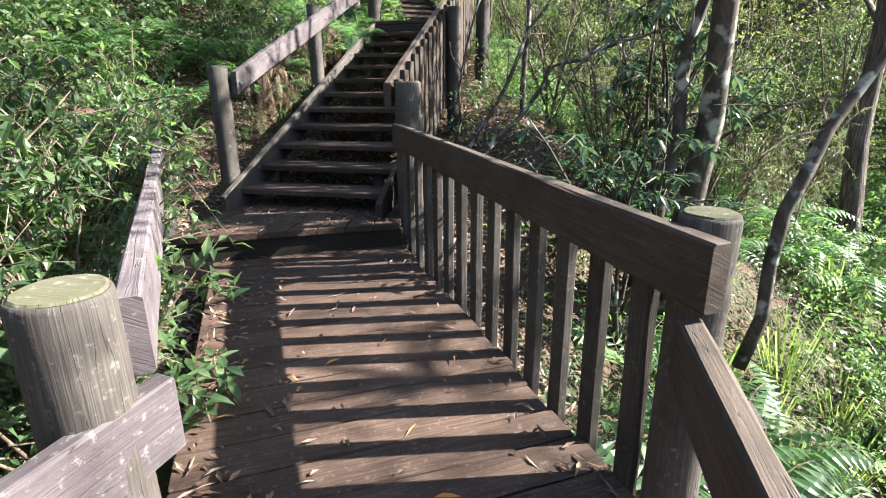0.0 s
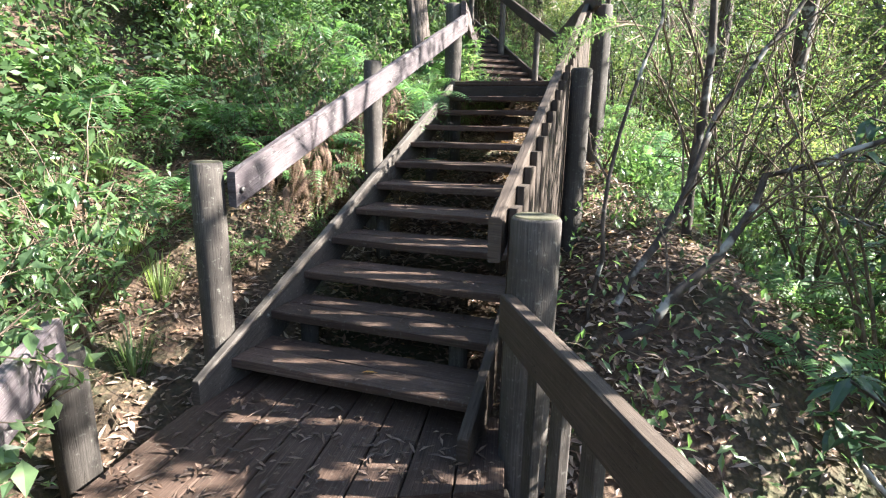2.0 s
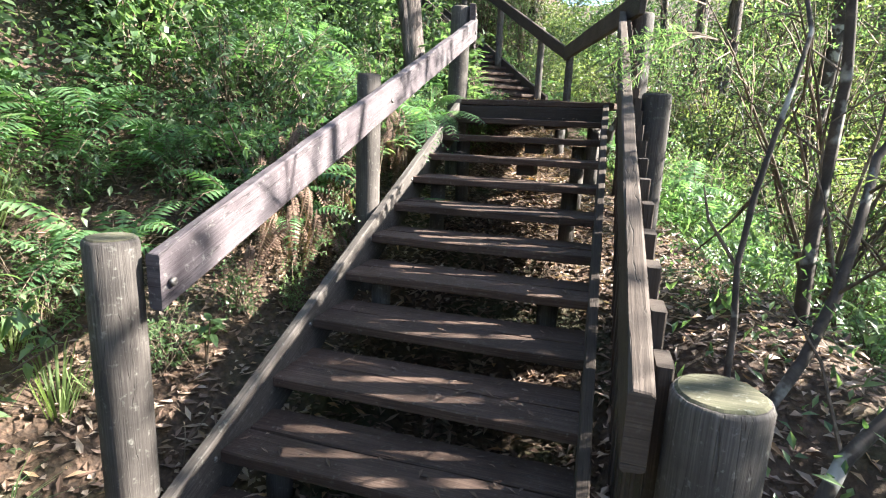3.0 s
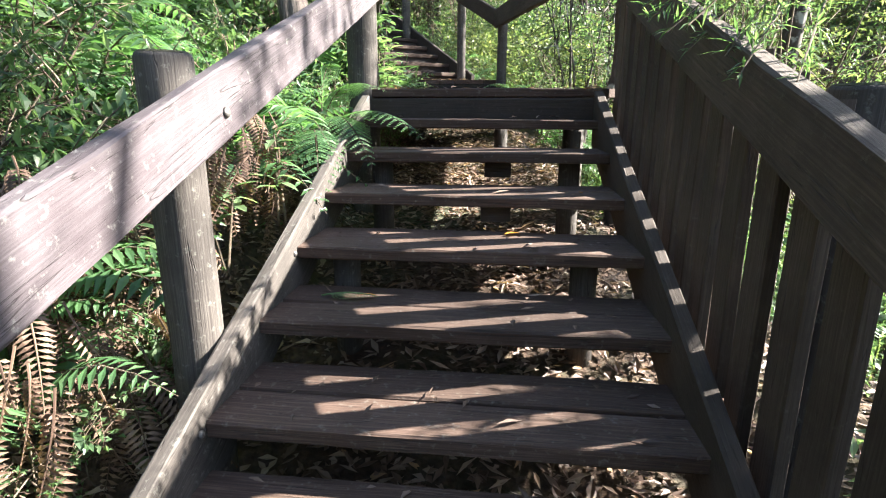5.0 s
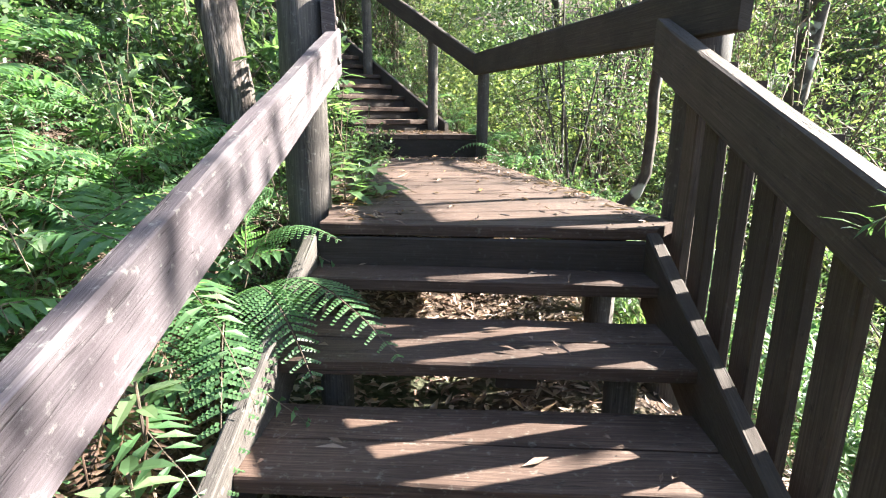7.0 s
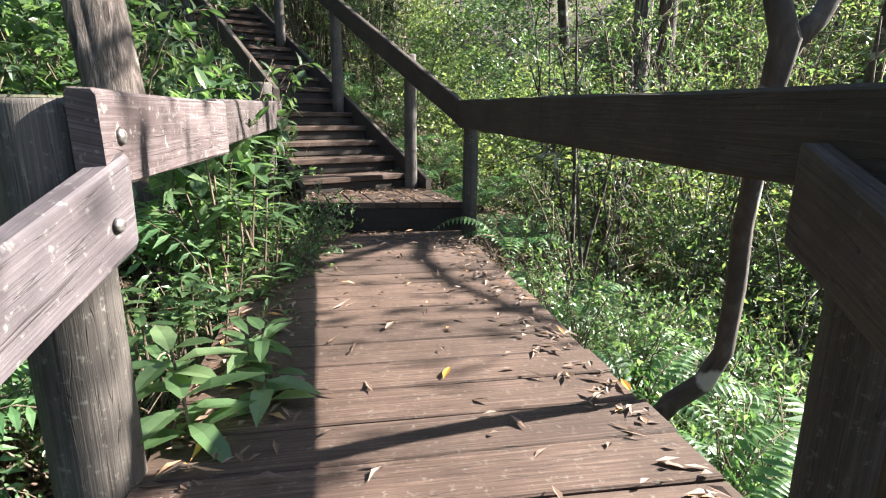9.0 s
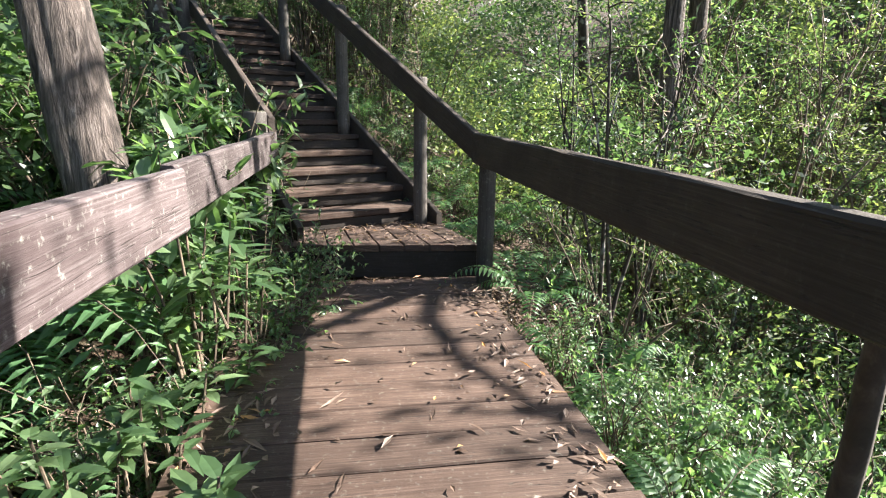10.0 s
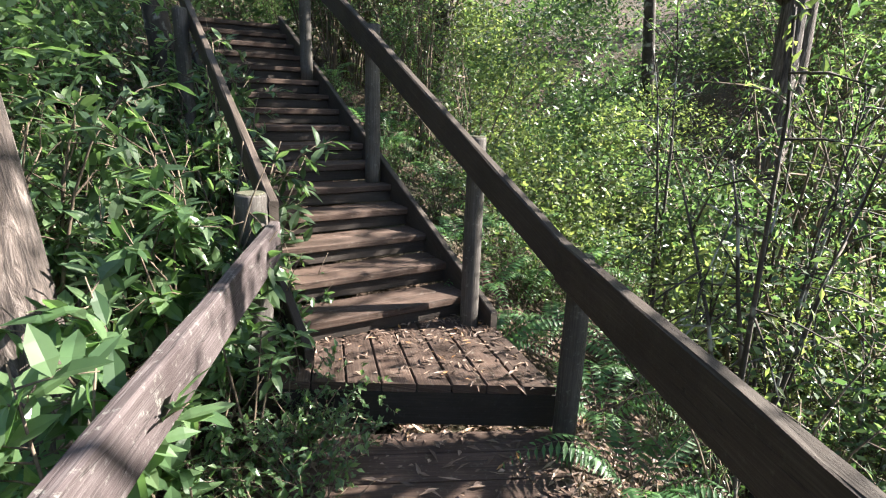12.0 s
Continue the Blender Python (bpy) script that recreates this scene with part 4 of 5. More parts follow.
scatter(bush_tall + bush_mid, 14, -12.0, -1.0, 7.5, 16.0, 21, 1.3, 0.9, 1.6, "far thicket")

for k in range(9):
    q = U1 + UD * (0.35 + 0.5 * k) + US * (0.36 + 0.08 * (k % 3))
    place((ferns + bush_small)[k % 4], q.x, q.y, 47.0 * k, 0.85, 0.1, group="stair-side ferns")
    q = U1 + UD * (0.2 + 0.5 * k) - US * (1.3 + 0.12 * (k % 2))
    place(bush_lance[k % 2], q.x, q.y, 59.0 * k, 0.8, 0.05, group="stair-side saplings")
for k, (d_, off, sc) in enumerate(((0.45, -1.0, 0.6), (1.1, -1.05, 0.75), (1.9, -1.0, 0.8), (2.7, -1.05, 0.9), (3.4, -0.95, 0.9))):
    q = U1 + UD * d_ + US * off
    place(bush_lance[k % 2], q.x, q.y, 113.0 * k, sc, 0.1, group="stair-side saplings")
for k, (d_, off, sc) in enumerate(((1.8, 1.2, 0.62), (2.7, 1.1, 0.7), (3.6, 1.2, 0.75), (4.6, 1.0, 0.8), (5.4, 0.6, 0.8))):
    q = U1 + UD * d_ + US * off
    place(bush_tall[(1, 2)[k % 2]], q.x, q.y, 131.0 * k, sc, 0.0, group="far thicket")
scatter(bush_mid + ferns, 18, -0.6, 3.6, 5.2, 9.2, 47, 0.9, 0.8, 1.4, "stair-side ferns", lambda x, y: x > path_x(y) + 1.0)
scatter(bush_mid + bush_tall, 9, -5.2, -2.6, 8.2, 10.5, 46, 0.0, 0.7, 1.0, "stair-head thicket")

# trees that shade the walk
shade_tree = [tree("tall forest tree with open leafy crown", 90 + k, 9.0, 0.14, 0.45, 3.0, 22, (130, 150)[k], ((0.12, 0.045), (0.2, 0.085))[k], (M_YELLOW, M_LEAF)[k], (M_BARK_SMOOTH, M_BARK)[k], (0.5 - k, 0.6)) for k in range(2)]
for k, x, y, s in ((0, 8.4, -3.6, 0.95), (1, 5.9, -0.8, 0.9), (0, 3.7, 4.9, 1.2), (1, 2.2, 6.9, 1.1), (1, 2.9, 8.6, 1.25), (1, -4.5, -4.0, 0.9), (0, -4.0, 6.5, 1.0), (0, -1.5, 9.5, 1.0), (0, 2.0, 11.0, 0.95), (1, -6.5, 0.5, 1.0), (0, 3.25, -3.9, 0.8)):
    place(shade_tree[k], x, y, 67.0 * x, s, group="forest trees")

# furrowed trunk beside the upper deck
big = thing("tree", "thick straight trunk with deeply furrowed grey bark", "tree")
bx, by = -1.93, 2.62
b = Build()
b.pole([(bx - 0.075 * k, by + 0.01 * k, ground(bx, by) - 0.3 + 0.5 * k) for k in range(12)], [0.2 if k == 0 else 0.168 - 0.003 * k for k in range(12)], 28, 0.16, 3.0)
part("trunk", b, M_BARK, big, "", True)

# crooked sapling leaning over the deck edge
crook = thing("crooked_tree", "thin crooked tree with smooth dark bark", "tree")
b = Build()
cx, cy = 0.84, 0.98
stem = [(-0.16, 0.12, -1.1), (-0.12, 0.1, -0.5), (-0.09, 0.08, -0.24), (-0.02, 0.04, -0.1), (0.06, 0.0, 0.0), (0.1, -0.02, 0.12), (0.105, -0.03, 0.35), (0.09, -0.05, 0.55), (0.1, -0.06, 0.75), (0.09, -0.1, 0.95), (0.1, -0.12, 1.08), (0.06, -0.1, 1.22), (-0.01, -0.05, 1.5), (-0.07, 0.0, 1.9)]
b.pole([(cx + p, cy + q, z) for p, q, z in stem], [0.042, 0.038, 0.036, 0.035, 0.034, 0.031, 0.029, 0.028, 0.028, 0.031, 0.038, 0.032, 0.028, 0.024], 14, 0.1, 4.0)
part("trunk", b, M_BARK_SMOOTH, crook, "", True)
part("limb", Build().pole([(cx + 0.1, cy - 0.12, 1.06), (cx + 0.19, cy - 0.1, 1.14), (cx + 0.28, cy - 0.06, 1.3), (cx + 0.5, cy + 0.05, 1.7)], [0.034, 0.028, 0.023, 0.017], 10, 0.08), M_BARK_SMOOTH, crook, "", True)

# bowed branches right of the long flight
for k, pts in enumerate((
    [(1.30, -3.35, -1.75), (1.52, -3.25, -1.5), (1.85, -3.0, -1.15), (2.1, -2.75, -0.75), (2.5, -2.6, -0.55), (3.2, -2.5, -0.35)],
    [(1.30, -3.2, -1.75), (1.45, -3.0, -1.3), (1.75, -2.6, -0.7), (1.95, -2.3, -0.2), (2.3, -2.1, 0.3), (2.5, -1.9, 0.9)],
    [(1.22, -3.1, -1.75), (1.25, -3.0, -1.0), (1.32, -2.8, -0.3), (1.5, -2.5, 0.3), (1.6, -2.3, 1.0)],
    [(2.9, -4.1, -2.4), (3.05, -4.05, -1.5), (3.1, -3.95, -0.6), (3.3, -3.9, 0.3), (3.4, -3.7, 1.2)],
    [(3.5, -4.9, -2.6), (3.6, -4.8, -1.6), (3.95, -4.6, -0.9), (4.4, -4.3, -0.3), (4.9, -4.1, 0.4)],
    [(1.75, -2.2, -1.9), (1.8, -2.1, -1.0), (1.78, -2.0, 0.0), (1.85, -1.9, 1.2)],
)):
    t_ = thing("bare_branch", "bare crooked grey-brown stem rising from the slope", "branch", "crooked stems")
    r = (0.03, 0.024, 0.015, 0.06, 0.045, 0.04)[k]
    sm = []
    vs = [Vector(p) for p in pts]
    for i in range(len(vs) - 1):
        for j in range(3):
            sm.append(vs[i].lerp(vs[i + 1], j / 3) + noise.noise_vector(vs[i] * 2 + Vector((j, k, 0))) * 0.07)
    sm.append(vs[-1])
    part("stem", Build().pole(sm, [r * (1 - 0.55 * i / len(sm)) for i in range(len(sm))], 9, 0.1, k), M_BARK_SMOOTH, t_, "", True)
    tw = Build()
    rb = random.Random(300 + k)
    for _ in range(9):
        p = sm[rb.randrange(4, len(sm))]
        q = p + (rand_unit(rb) + Vector((0, 0, 0.5))).normalized() * rb.uniform(0.3, 0.8)
        tw.pole([p, (p + q) / 2 + rand_unit(rb) * 0.05, q], [0.008, 0.006, 0.003], 5, 0.0)
    tagged(part("twig_spray", tw, M_TWIG, t_), kind="stuff")

# the big fern that hangs over the stair
hero = thing("fern", "large fresh green fern drooping over the stair edge", "fern")
wb, lv = Build(), Leaves()
for p0, p1, p2, wide in (
    ((-0.90, -0.12, -0.28), (-0.62, -0.35, 0.02), (-0.24, -0.70, -0.26), 0.24),
    ((-0.92, -0.35, -0.32), (-0.80, -0.60, -0.04), (-0.66, -1.02, -0.58), 0.27),
    ((-0.90, -0.20, -0.28), (-0.75, -0.40, 0.02), (-0.50, -0.66, -0.40), 0.25),
    ((-0.95, -0.30, -0.30), (-1.00, -0.50, 0.0), (-0.90, -0.95, -0.35), 0.24),
    ((-0.95, -0.10, -0.25), (-0.85, -0.15, 0.14), (-0.52, -0.22, -0.02), 0.22),
    ((-1.00, -0.20, -0.30), (-1.15, -0.30, 0.12), (-1.30, -0.60, -0.10), 0.25),
    ((-0.98, 0.0, -0.25), (-1.0, 0.05, 0.2), (-0.86, -0.02, 0.14), 0.2),
):
    add_frond(lv, wb, Vector(p0), Vector(p1), Vector(p2), wide, 18)
tagged(part("rachis", wb, M_TWIG, hero), kind="stuff")
leaves_part("frond_mass", lv, M_FERN, hero)

# dead brown bracken under it
dead = thing("dead_bracken", "clump of withered rust-brown bracken fronds", "fern")
wb, lv = Build(), Leaves()
rd = random.Random(5)
for k in range(46):
    p = Vector((-1.02 + rd.uniform(-0.2, 0.15), -0.9 + rd.uniform(-0.55, 0.45), -0.15 + rd.uniform(-0.3, 0.1)))
    e = p + Vector((rd.uniform(-0.1, 0.2), rd.uniform(-0.25, 0.1), -rd.uniform(0.25, 0.5)))
    add_frond(lv, wb, p, (p + e) / 2 + Vector((rd.uniform(0, 0.12), -0.05, 0.08)), e + Vector((rd.uniform(-0.12, 0.12), rd.uniform(-0.15, 0.15), 0)), rd.uniform(0.05, 0.1), 22, False)
tagged(part("rachis", wb, M_RUST, dead), kind="stuff")
leaves_part("frond_mass", lv, M_RUST, dead)

copy_thing(dead, pose(-0.12, -1.25, -0.54))
copy_thing(dead, pose(-0.3, -0.65, -0.2))

# sprig reaching over the dark stair railing
sprig = thing("feathery_sprig", "fresh green needle-leaved sprig overhanging the railing", "shrub")
wb, lv = Build(), Leaves()
rs = random.Random(9)
for e in ((0.66, -1.40, 0.12), (0.70, -1.50, 0.05), (0.62, -1.30, 0.17), (0.74, -1.70, 0.02), (0.72, -1.85, -0.05), (0.68, -1.55, 0.12), (0.78, -2.02, -0.06), (0.64, -1.15, 0.24)):
    a, e = Vector((1.35, -1.1, 0.35)), Vector(e)
    m = (a + e) / 2 + Vector((0, 0, 0.22))
    wb.pole([bez(a, m, e, k / 5) for k in range(6)], [0.006, 0.005, 0.004, 0.003, 0.003, 0.002], 5, 0.0)
    for k in range(90):
        c = bez(a, m, e, 0.3 + 0.7 * k / 90)
        lv.leaf(c, (rand_unit(rs) + (e - a).normalized() * 0.8).normalized(), Vector((0, 0, 1)), rs.uniform(0.04, 0.08), 0.009)
tagged(part("branchwork", wb, M_TWIG, sprig), kind="stuff")
leaves_part("foliage", lv, M_FRESH, sprig)

# broad-leaved seedlings at the deck's edge and below the stair
def seedling(x, y, z, seed, n, size):
    rng = random.Random(seed)
    t_ = thing("broad_leaved_seedling", "young plant with a rosette of broad bright green leaves", "plant", "seedlings")
    wb, lv = Build(), Leaves()
    for s in range(3):
        o = Vector((rng.uniform(-0.1, 0.1), rng.uniform(-0.1, 0.1), -0.2))
        tp = o + Vector((rng.uniform(-0.08, 0.08), rng.uniform(-0.08, 0.08), 0.2 + rng.uniform(0.05, 0.28)))
        wb.pole([o, (o + tp) / 2, tp], [0.006, 0.005, 0.004], 6, 0.0)
        for k in range(n):
            a = k * 2.4 + rng.uniform(-0.3, 0.3)
            d = Vector((math.cos(a), math.sin(a), rng.uniform(-0.25, 0.55))).normalized()
            lv.fine(tp - Vector((0, 0, 0.015 * k)), d, Vector((-d.x * 0.3, -d.y * 0.3, 1)), size * rng.uniform(0.7, 1.15), size * 0.36, 0.2, rng.uniform(0.05, 0.3))
    tagged(part("branchwork", wb, M_TWIG, t_), kind="stuff")
    leaves_part("leaf_rosette", lv, M_FRESH, t_)
    t_.location = (x, y, z)


for k, (x, y, z) in enumerate(((-0.98, 1.1, -0.05), (-0.92, 1.35, 0.0), (-1.08, 1.3, 0.05), (-1.02, 1.75, 0.0), (-1.2, 2.4, 0.2), (-1.25, 2.9, 0.35), (-1.35, 3.3, 0.3), (-0.98, -1.25, -0.55), (-1.05, -1.55, -0.75), (-0.9, -1.0, -0.42), (0.95, -6.75, -2.25), (0.85, -6.5, -2.25), (-1.2, -2.9, -1.5), (-1.1, 0.9, 0.1))):
    seedling(x, y, z, 400 + k, 8, 0.12)
seedling(-0.70, 0.66, 0.02, 431, 10, 0.2)
seedling(-0.62, 0.86, -0.02, 432, 8, 0.15)
seedling(-0.95, 2.05, 0.25, 433, 9, 0.15)
seedling(-0.98, 1.72, 0.45, 434, 9, 0.16)


# tangles of dry twigs under the bushes
for k, (x, y, z, n) in enumerate(((-1.05, 1.0, -0.12, 40), (-1.0, 0.75, -0.2, 24), (0.32, 3.15, 0.0, 22), (-1.15, -3.2, -1.75, 26), (-1.1, -1.9, -1.0, 22), (1.5, -3.6, -1.7, 26), (-1.0, -4.4, -2.1, 20))):
    rt = random.Random(600 + k)
    t_ = thing("twig_tangle", "tangle of dry grey-brown twigs and roots", "twigs", "twig tangles")
    tb = Build()
    for _ in range(n):
        p = Vector((x + rt.uniform(-0.25, 0.25), y + rt.uniform(-0.3, 0.3), z + rt.uniform(-0.25, 0.15)))
        q = p + rand_unit(rt) * rt.uniform(0.15, 0.4)
        m = (p + q) / 2 + rand_unit(rt) * 0.1
        r = rt.uniform(0.0015, 0.004)
        tb.pole([bez(p, m, q, i / 4) for i in range(5)], [r] * 5, 4, 0.0)
    tagged(part("twig_spray", tb, M_TWIG, t_), kind="stuff")

# a broken frond lying on a tread
frond = thing("fallen_frond", "small bright green fern frond lying on a tread", "fern")
lv, wb = Leaves(), Build()
zt = nose(7)[1] + 0.012
add_frond(lv, wb, Vector((-0.52, -1.44, zt)), Vector((-0.42, -1.42, zt + 0.02)), Vector((-0.30, -1.44, zt + 0.004)), 0.06, 14)
part("rachis", wb, M_FERN, frond)
leaves_part("frond_mass", lv, M_FRESH, frond)


# ---- litter, undergrowth and far woods ----
def litter(name, label, n, box, size, mat, seed, height, keep=None, lift=0.006, stand=0.25):
    rng = random.Random(seed)
    lv = Leaves()
    done = 0
    while done < n:
        x, y = rng.uniform(box[0], box[1]), rng.uniform(box[2], box[3])
        done += 1
        if keep and not keep(x, y, rng):
            continue
        a = rng.uniform(0, 6.283)
        d = Vector((math.cos(a), math.sin(a), rng.uniform(-stand, stand))).normalized()
        ln = size[0] * rng.choice((0.35, 0.5, 0.8, 1.0, 1.35)) * rng.uniform(0.8, 1.2)
        lv.leaf(Vector((x, y, height(x, y) + lift + rng.uniform(0, 0.012))), d, Vector((rng.uniform(-0.3, 0.3), rng.uniform(-0.3, 0.3), 1)), ln, size[1] * rng.uniform(0.6, 1.2), 0.25, rng.uniform(-0.2, 0.2))
    return tagged(new(name, lv.mesh(name, mat)), label, "leaves", kind="stuff")


litter("ground_litter", "thick litter of brown and pale dead leaves on earth", 42000, (-2.6, 2.6, -6.5, 4.5), (0.08, 0.03), M_DRY, 1, ground, lambda x, y, r: r.random() < 1.2 - 0.3 * abs(x - path_x(y)), 0.01, 0.45)
litter("deck_litter", "dead gum leaves lying along the deck boards", 5000, (-1.5, 0.8, 0.05, 3.3), (0.075, 0.02), M_DRY_DARK, 2, lambda x, y: 0.0, lambda x, y, r: deck_left(y) + 0.03 < x < deck_right(y) - 0.03 and r.random() < 0.05 + 0.9 * max(0, 1 - (x - deck_left(y)) / 0.4) + 0.6 * max(0, 1 - (deck_right(y) - x) / 0.3) + 0.6 * max(0, y - 2.7), 0.006, 0.15)
litter("deck_litter", "dead leaves swept onto the lower boardwalk", 4600, (-0.9, 3.2, -8.5, -4.4), (0.075, 0.02), M_DRY_DARK, 3, lambda x, y: LOW_Z, lambda x, y, r: (lambda s: -1.42 < s < -0.03 and r.random() < 0.1 + 0.8 * max(0, 1 - (s + 1.42) / 0.5) + 0.5 * max(0, 1 + s / 0.3))((Vector((x, y, 0)) - KO).dot(KS)) and (Vector((x, y, 0)) - Vector((QA.x, QA.y, 0))).dot(Vector(((QB - QA).y, -(QB - QA).x, 0))) > 0.04, 0.008, 0.2)
litter("platform_litter", "dead leaves on the corner platform", 420, (-0.6, 0.9, -4.9, -3.95), (0.07, 0.02), M_DRY_DARK, 4, lambda x, y: PLAT_Z, lambda x, y, r: y > QA.y + 0.05 + (x - QA.x) * (QB.y - QA.y) / (QB.x - QA.x), 0.008, 0.2)
litter("step_litter", "brown leaves drifted on the step landing", 900, (-1.4, -0.05, 3.4, 4.3), (0.065, 0.018), M_DRY_DARK, 6, lambda x, y: P3, lambda x, y, r: (x - PB.x) * (PC.y - PB.y) - (y - PB.y) * (PC.x - PB.x) < -0.02 and (x - PC.x) * (PD.y - PC.y) - (y - PC.y) * (PD.x - PC.x) < -0.01 and r.random() < 0.3 + (y - 3.4), 0.006, 0.2)


def tread_height(x, y):
    i = math.floor((y + 0.183) / RUN) + 11
    return nose(i)[1] + 0.002


litter("tread_litter", "scattered dead leaves on the stair treads", 520, (-0.62, 0.62, -3.9, -0.05), (0.06, 0.018), M_DRY_DARK, 5, tread_height, lambda x, y, r: ((y + 0.183) % RUN) > 0.03 and ((y + 0.183) % RUN) < 0.34 and r.random() < 0.35 + 0.5 * max(0, x) + 0.3 * max(0, -x - 0.2), 0.006, 0.2)
for k, (x, y, z, rz) in enumerate(((0.15, -3.8, nose(1)[1], 20), (0.02, 0.97, 0, 80), (0.62, 0.92, 0, 95), (-0.35, -1.42, nose(7)[1], 10), (1.25, -6.15, LOW_Z, 60), (0.2, -1.0, nose(8)[1], 30), (-0.72, 0.9, 0, 10), (2.0, -6.9, LOW_Z, 15))):
    lv = Leaves()
    lv.fine(Vector((-0.045, 0, 0.008)), Vector((1, 0, 0.05)).normalized(), Vector((0, 0.1, 1)), 0.09, 0.026, 0.3, 0.05)
    ob = tagged(new("fallen_leaf", lv.mesh("fallen_leaf", M_AMBER)), "single bright amber fallen leaf on the boards", "leaf", "amber leaves")
    ob.matrix_basis = pose(x, y, z + 0.003, 0, 0, rz)


def undergrowth(name, label, n, box, size, mat, seed, keep, tall=0.25):
    rng = random.Random(seed)
    lv = Leaves()
    for _ in range(n):
        x, y = rng.uniform(box[0], box[1]), rng.uniform(box[2], box[3])
        if not clear_of_path(x, y, 1.0) or not keep(x, y):
            continue
        h = rng.uniform(0.02, tall) * (0.4 + noise.noise((x * 1.3, y * 1.3, 7.0)) + 0.6)
        d = (rand_unit(rng) + Vector((0, 0, 0.5))).normalized()
        lv.leaf(Vector((x, y, ground(x, y) + h)), d, Vector((rng.uniform(-0.4, 0.4), rng.uniform(-0.4, 0.4), 1)), size[0] * rng.uniform(0.6, 1.3), size[1] * rng.uniform(0.7, 1.2))
    return tagged(new(name, lv.mesh(name, mat)), label, "undergrowth", kind="stuff")


undergrowth("undergrowth", "carpet of fresh green herbs over the falling slope", 30000, (0.8, 8.0, -8.5, 8.0), (0.07, 0.028), M_FRESH, 11, lambda x, y: noise.noise((x * 0.6, y * 0.6, 1.0)) > -0.25 - 0.05 * x, 0.5)
undergrowth("undergrowth", "patchy green herbs on the rising bank", 24000, (-6.5, -0.9, -9.0, 7.0), (0.075, 0.03), M_LEAF, 12, lambda x, y: noise.noise((x * 0.8, y * 0.8, 3.0)) > (-0.02 if x < -2.0 or y > -1.5 or y < -5.2 else 0.25), 0.45)


def far_woods(name, label, clumps, per, mat, seed, spots, top=4.5, leaf=(0.1, 0.24), size=(0.7, 1.7)):
    rng = np.random.default_rng(seed)
    vs, fs = [], []
    for _ in range(clumps):
        x, y = spots(rng)
        h = rng.uniform(0.2, top)
        c = np.array([x, y, ground(x, y) + h])
        rad = rng.uniform(*size)
        u = rng.normal(size=(per, 3))
        u /= np.linalg.norm(u, axis=1)[:, None]
        p = c + u * rad * rng.uniform(0.4, 1.0, (per, 1)) * np.array([1, 1, 0.75])
        d = rng.normal(size=(per, 3)) * [1, 1, 0.6]
        d /= np.linalg.norm(d, axis=1)[:, None]
        s = np.cross(d, rng.normal(size=(per, 3)))
        s /= np.linalg.norm(s, axis=1)[:, None]
        ln = rng.uniform(*leaf, (per, 1))
        quad = np.stack([p, p + d * ln * 0.5 + s * ln * 0.2, p + d * ln, p + d * ln * 0.5 - s * ln * 0.2], axis=1)
        b = len(vs)
        vs += quad.reshape(-1, 3).tolist()
        fs += [(b + 4 * i, b + 4 * i + 1, b + 4 * i + 2, b + 4 * i + 3) for i in range(per)]
    tagged(new(name, flat_mesh(name, vs, fs, mat)), label, "trees", kind="stuff")


def ring_right(r):
    y = r.uniform(-12, 22)
    return r.uniform(17.0 if y < -1 else 9.5, 26), y


def ring_ahead(r):
    return r.uniform(-16, 12), r.uniform(11, 26)


def ring_left(r):
    return r.uniform(-18, -6.5), r.uniform(-14, 16)


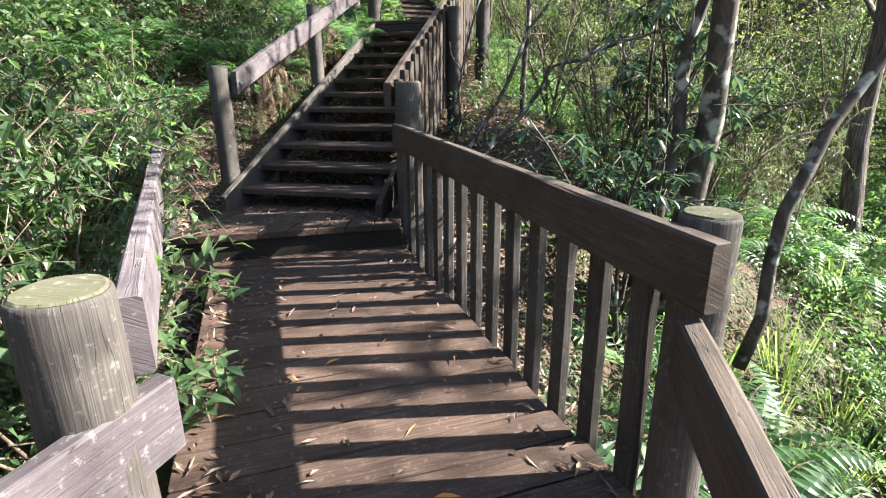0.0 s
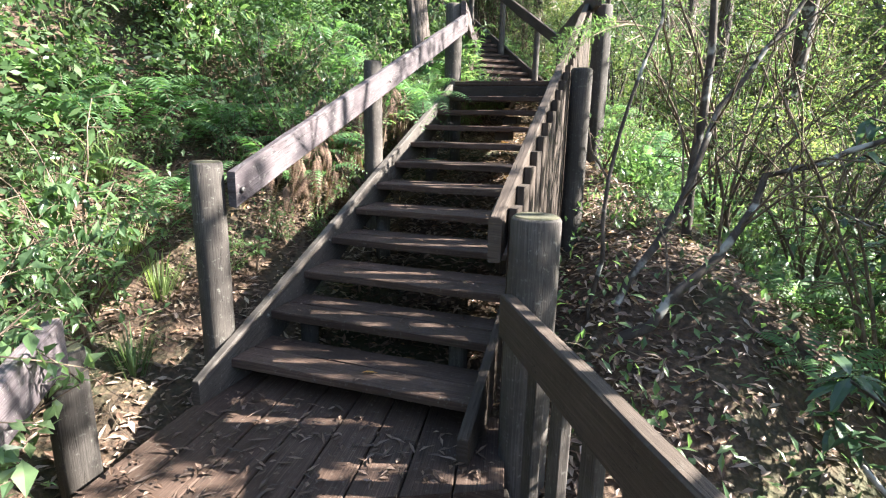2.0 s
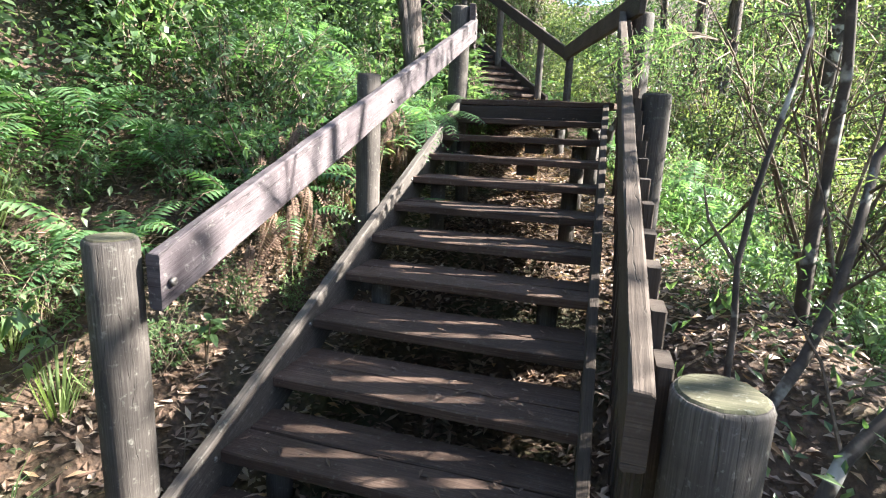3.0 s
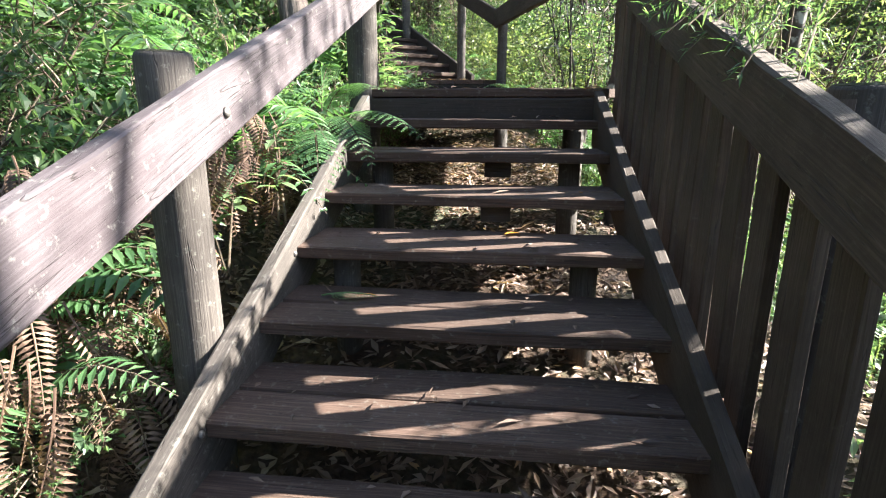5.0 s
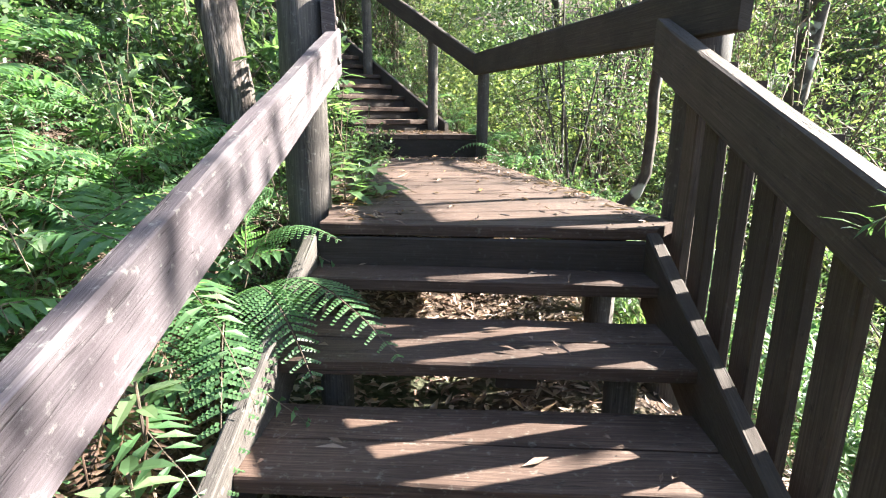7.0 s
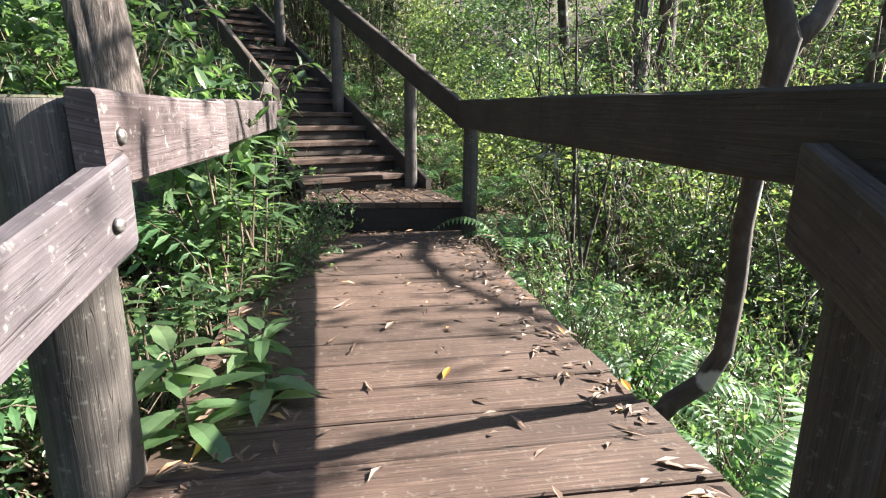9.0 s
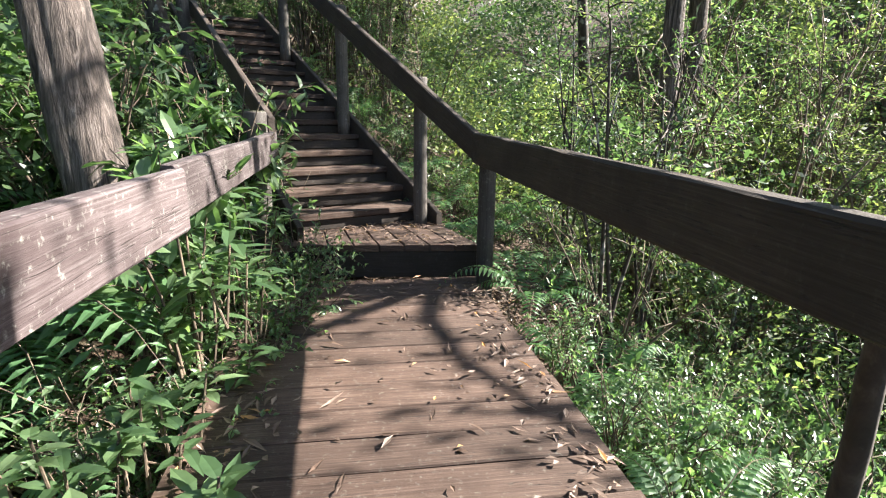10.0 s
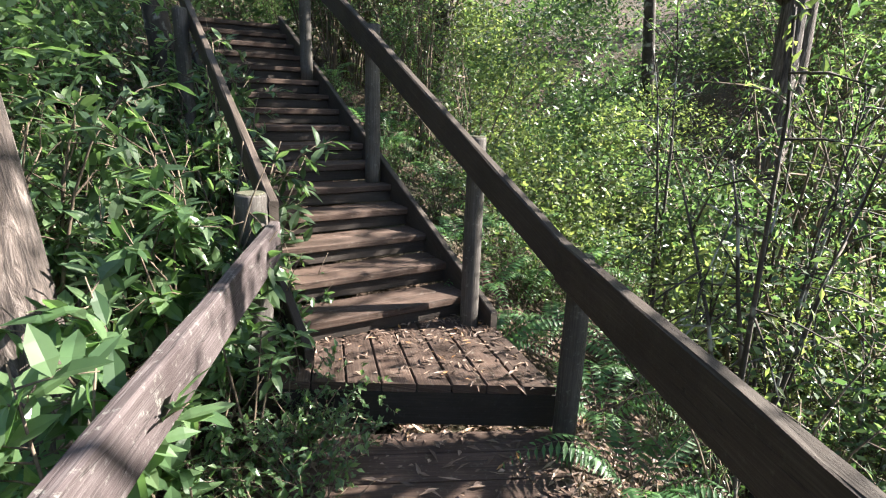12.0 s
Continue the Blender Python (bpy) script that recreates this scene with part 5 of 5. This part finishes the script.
far_woods("far_woods", "sunlit yellow-green forest across the gully", 210, 230, M_YELLOW, 1, ring_right)
far_woods("far_woods", "deep green forest across the gully", 90, 230, M_LEAF, 2, ring_right)
far_woods("far_woods", "mixed green forest up the hill", 150, 230, M_LEAF, 3, ring_ahead, 8.5)
far_woods("far_woods", "pale green forest up the hill", 110, 230, M_YELLOW, 4, ring_ahead, 8.5)
far_woods("far_woods", "dim forest on the rising bank", 110, 220, M_LEAF, 5, ring_left, 6.0)
far_woods("far_woods", "forest behind the walk", 60, 200, M_LEAF, 6, lambda r: (r.uniform(-8, 14), r.uniform(-24, -13)))


def near_right(r):
    y = r.uniform(3.0, 12.0)
    return path_x(y) + r.uniform(1.9, 9.0), y


def slope_right(r):
    return r.uniform(4.2, 9.0), r.uniform(-8, 4)


def bank_left(r):
    y = r.uniform(-8, 11)
    return path_x(y) - r.uniform(2.3 if y < 1 else 1.9, 6.5), y


far_woods("thicket", "airy yellow-green thicket beside the boardwalk", 120, 520, M_YELLOW, 21, near_right, 1.9, (0.035, 0.085), (0.35, 0.8))
far_woods("thicket", "deep green thicket beside the boardwalk", 80, 520, M_LEAF, 22, near_right, 1.8, (0.035, 0.085), (0.35, 0.8))
far_woods("thicket", "bright green undergrowth down the slope", 150, 420, M_FRESH, 23, slope_right, 0.6, (0.035, 0.09), (0.35, 0.7))
far_woods("far_woods", "low scrub on the hillside ahead", 190, 240, M_LEAF, 27, lambda r: (r.uniform(-9, 13), r.uniform(9, 19)), 2.2, (0.07, 0.18), (0.6, 1.3))
far_woods("far_woods", "low yellow-green scrub beyond the gully", 110, 240, M_YELLOW, 28, lambda r: (r.uniform(3.5, 12), r.uniform(5, 16)), 1.8, (0.07, 0.16), (0.5, 1.1))
far_woods("thicket", "tangled green thicket on the bank", 190, 300, M_LEAF, 24, bank_left, 2.2, (0.04, 0.1), (0.35, 0.75))
far_woods("thicket", "fresh green thicket on the bank", 90, 300, M_FRESH, 25, bank_left, 1.8, (0.05, 0.12), (0.35, 0.7))
far_woods("thicket", "low green scrub behind the walk", 110, 220, M_LEAF, 31, lambda r: (r.uniform(-7, 9), r.uniform(-14, -9.8)), 0.8, (0.06, 0.14), (0.4, 0.9))
far_woods("thicket", "low sunlit scrub in the gully", 150, 220, M_FRESH, 32, lambda r: (r.uniform(6.5, 13), r.uniform(-9, 6)), 0.6, (0.06, 0.15), (0.4, 0.9))
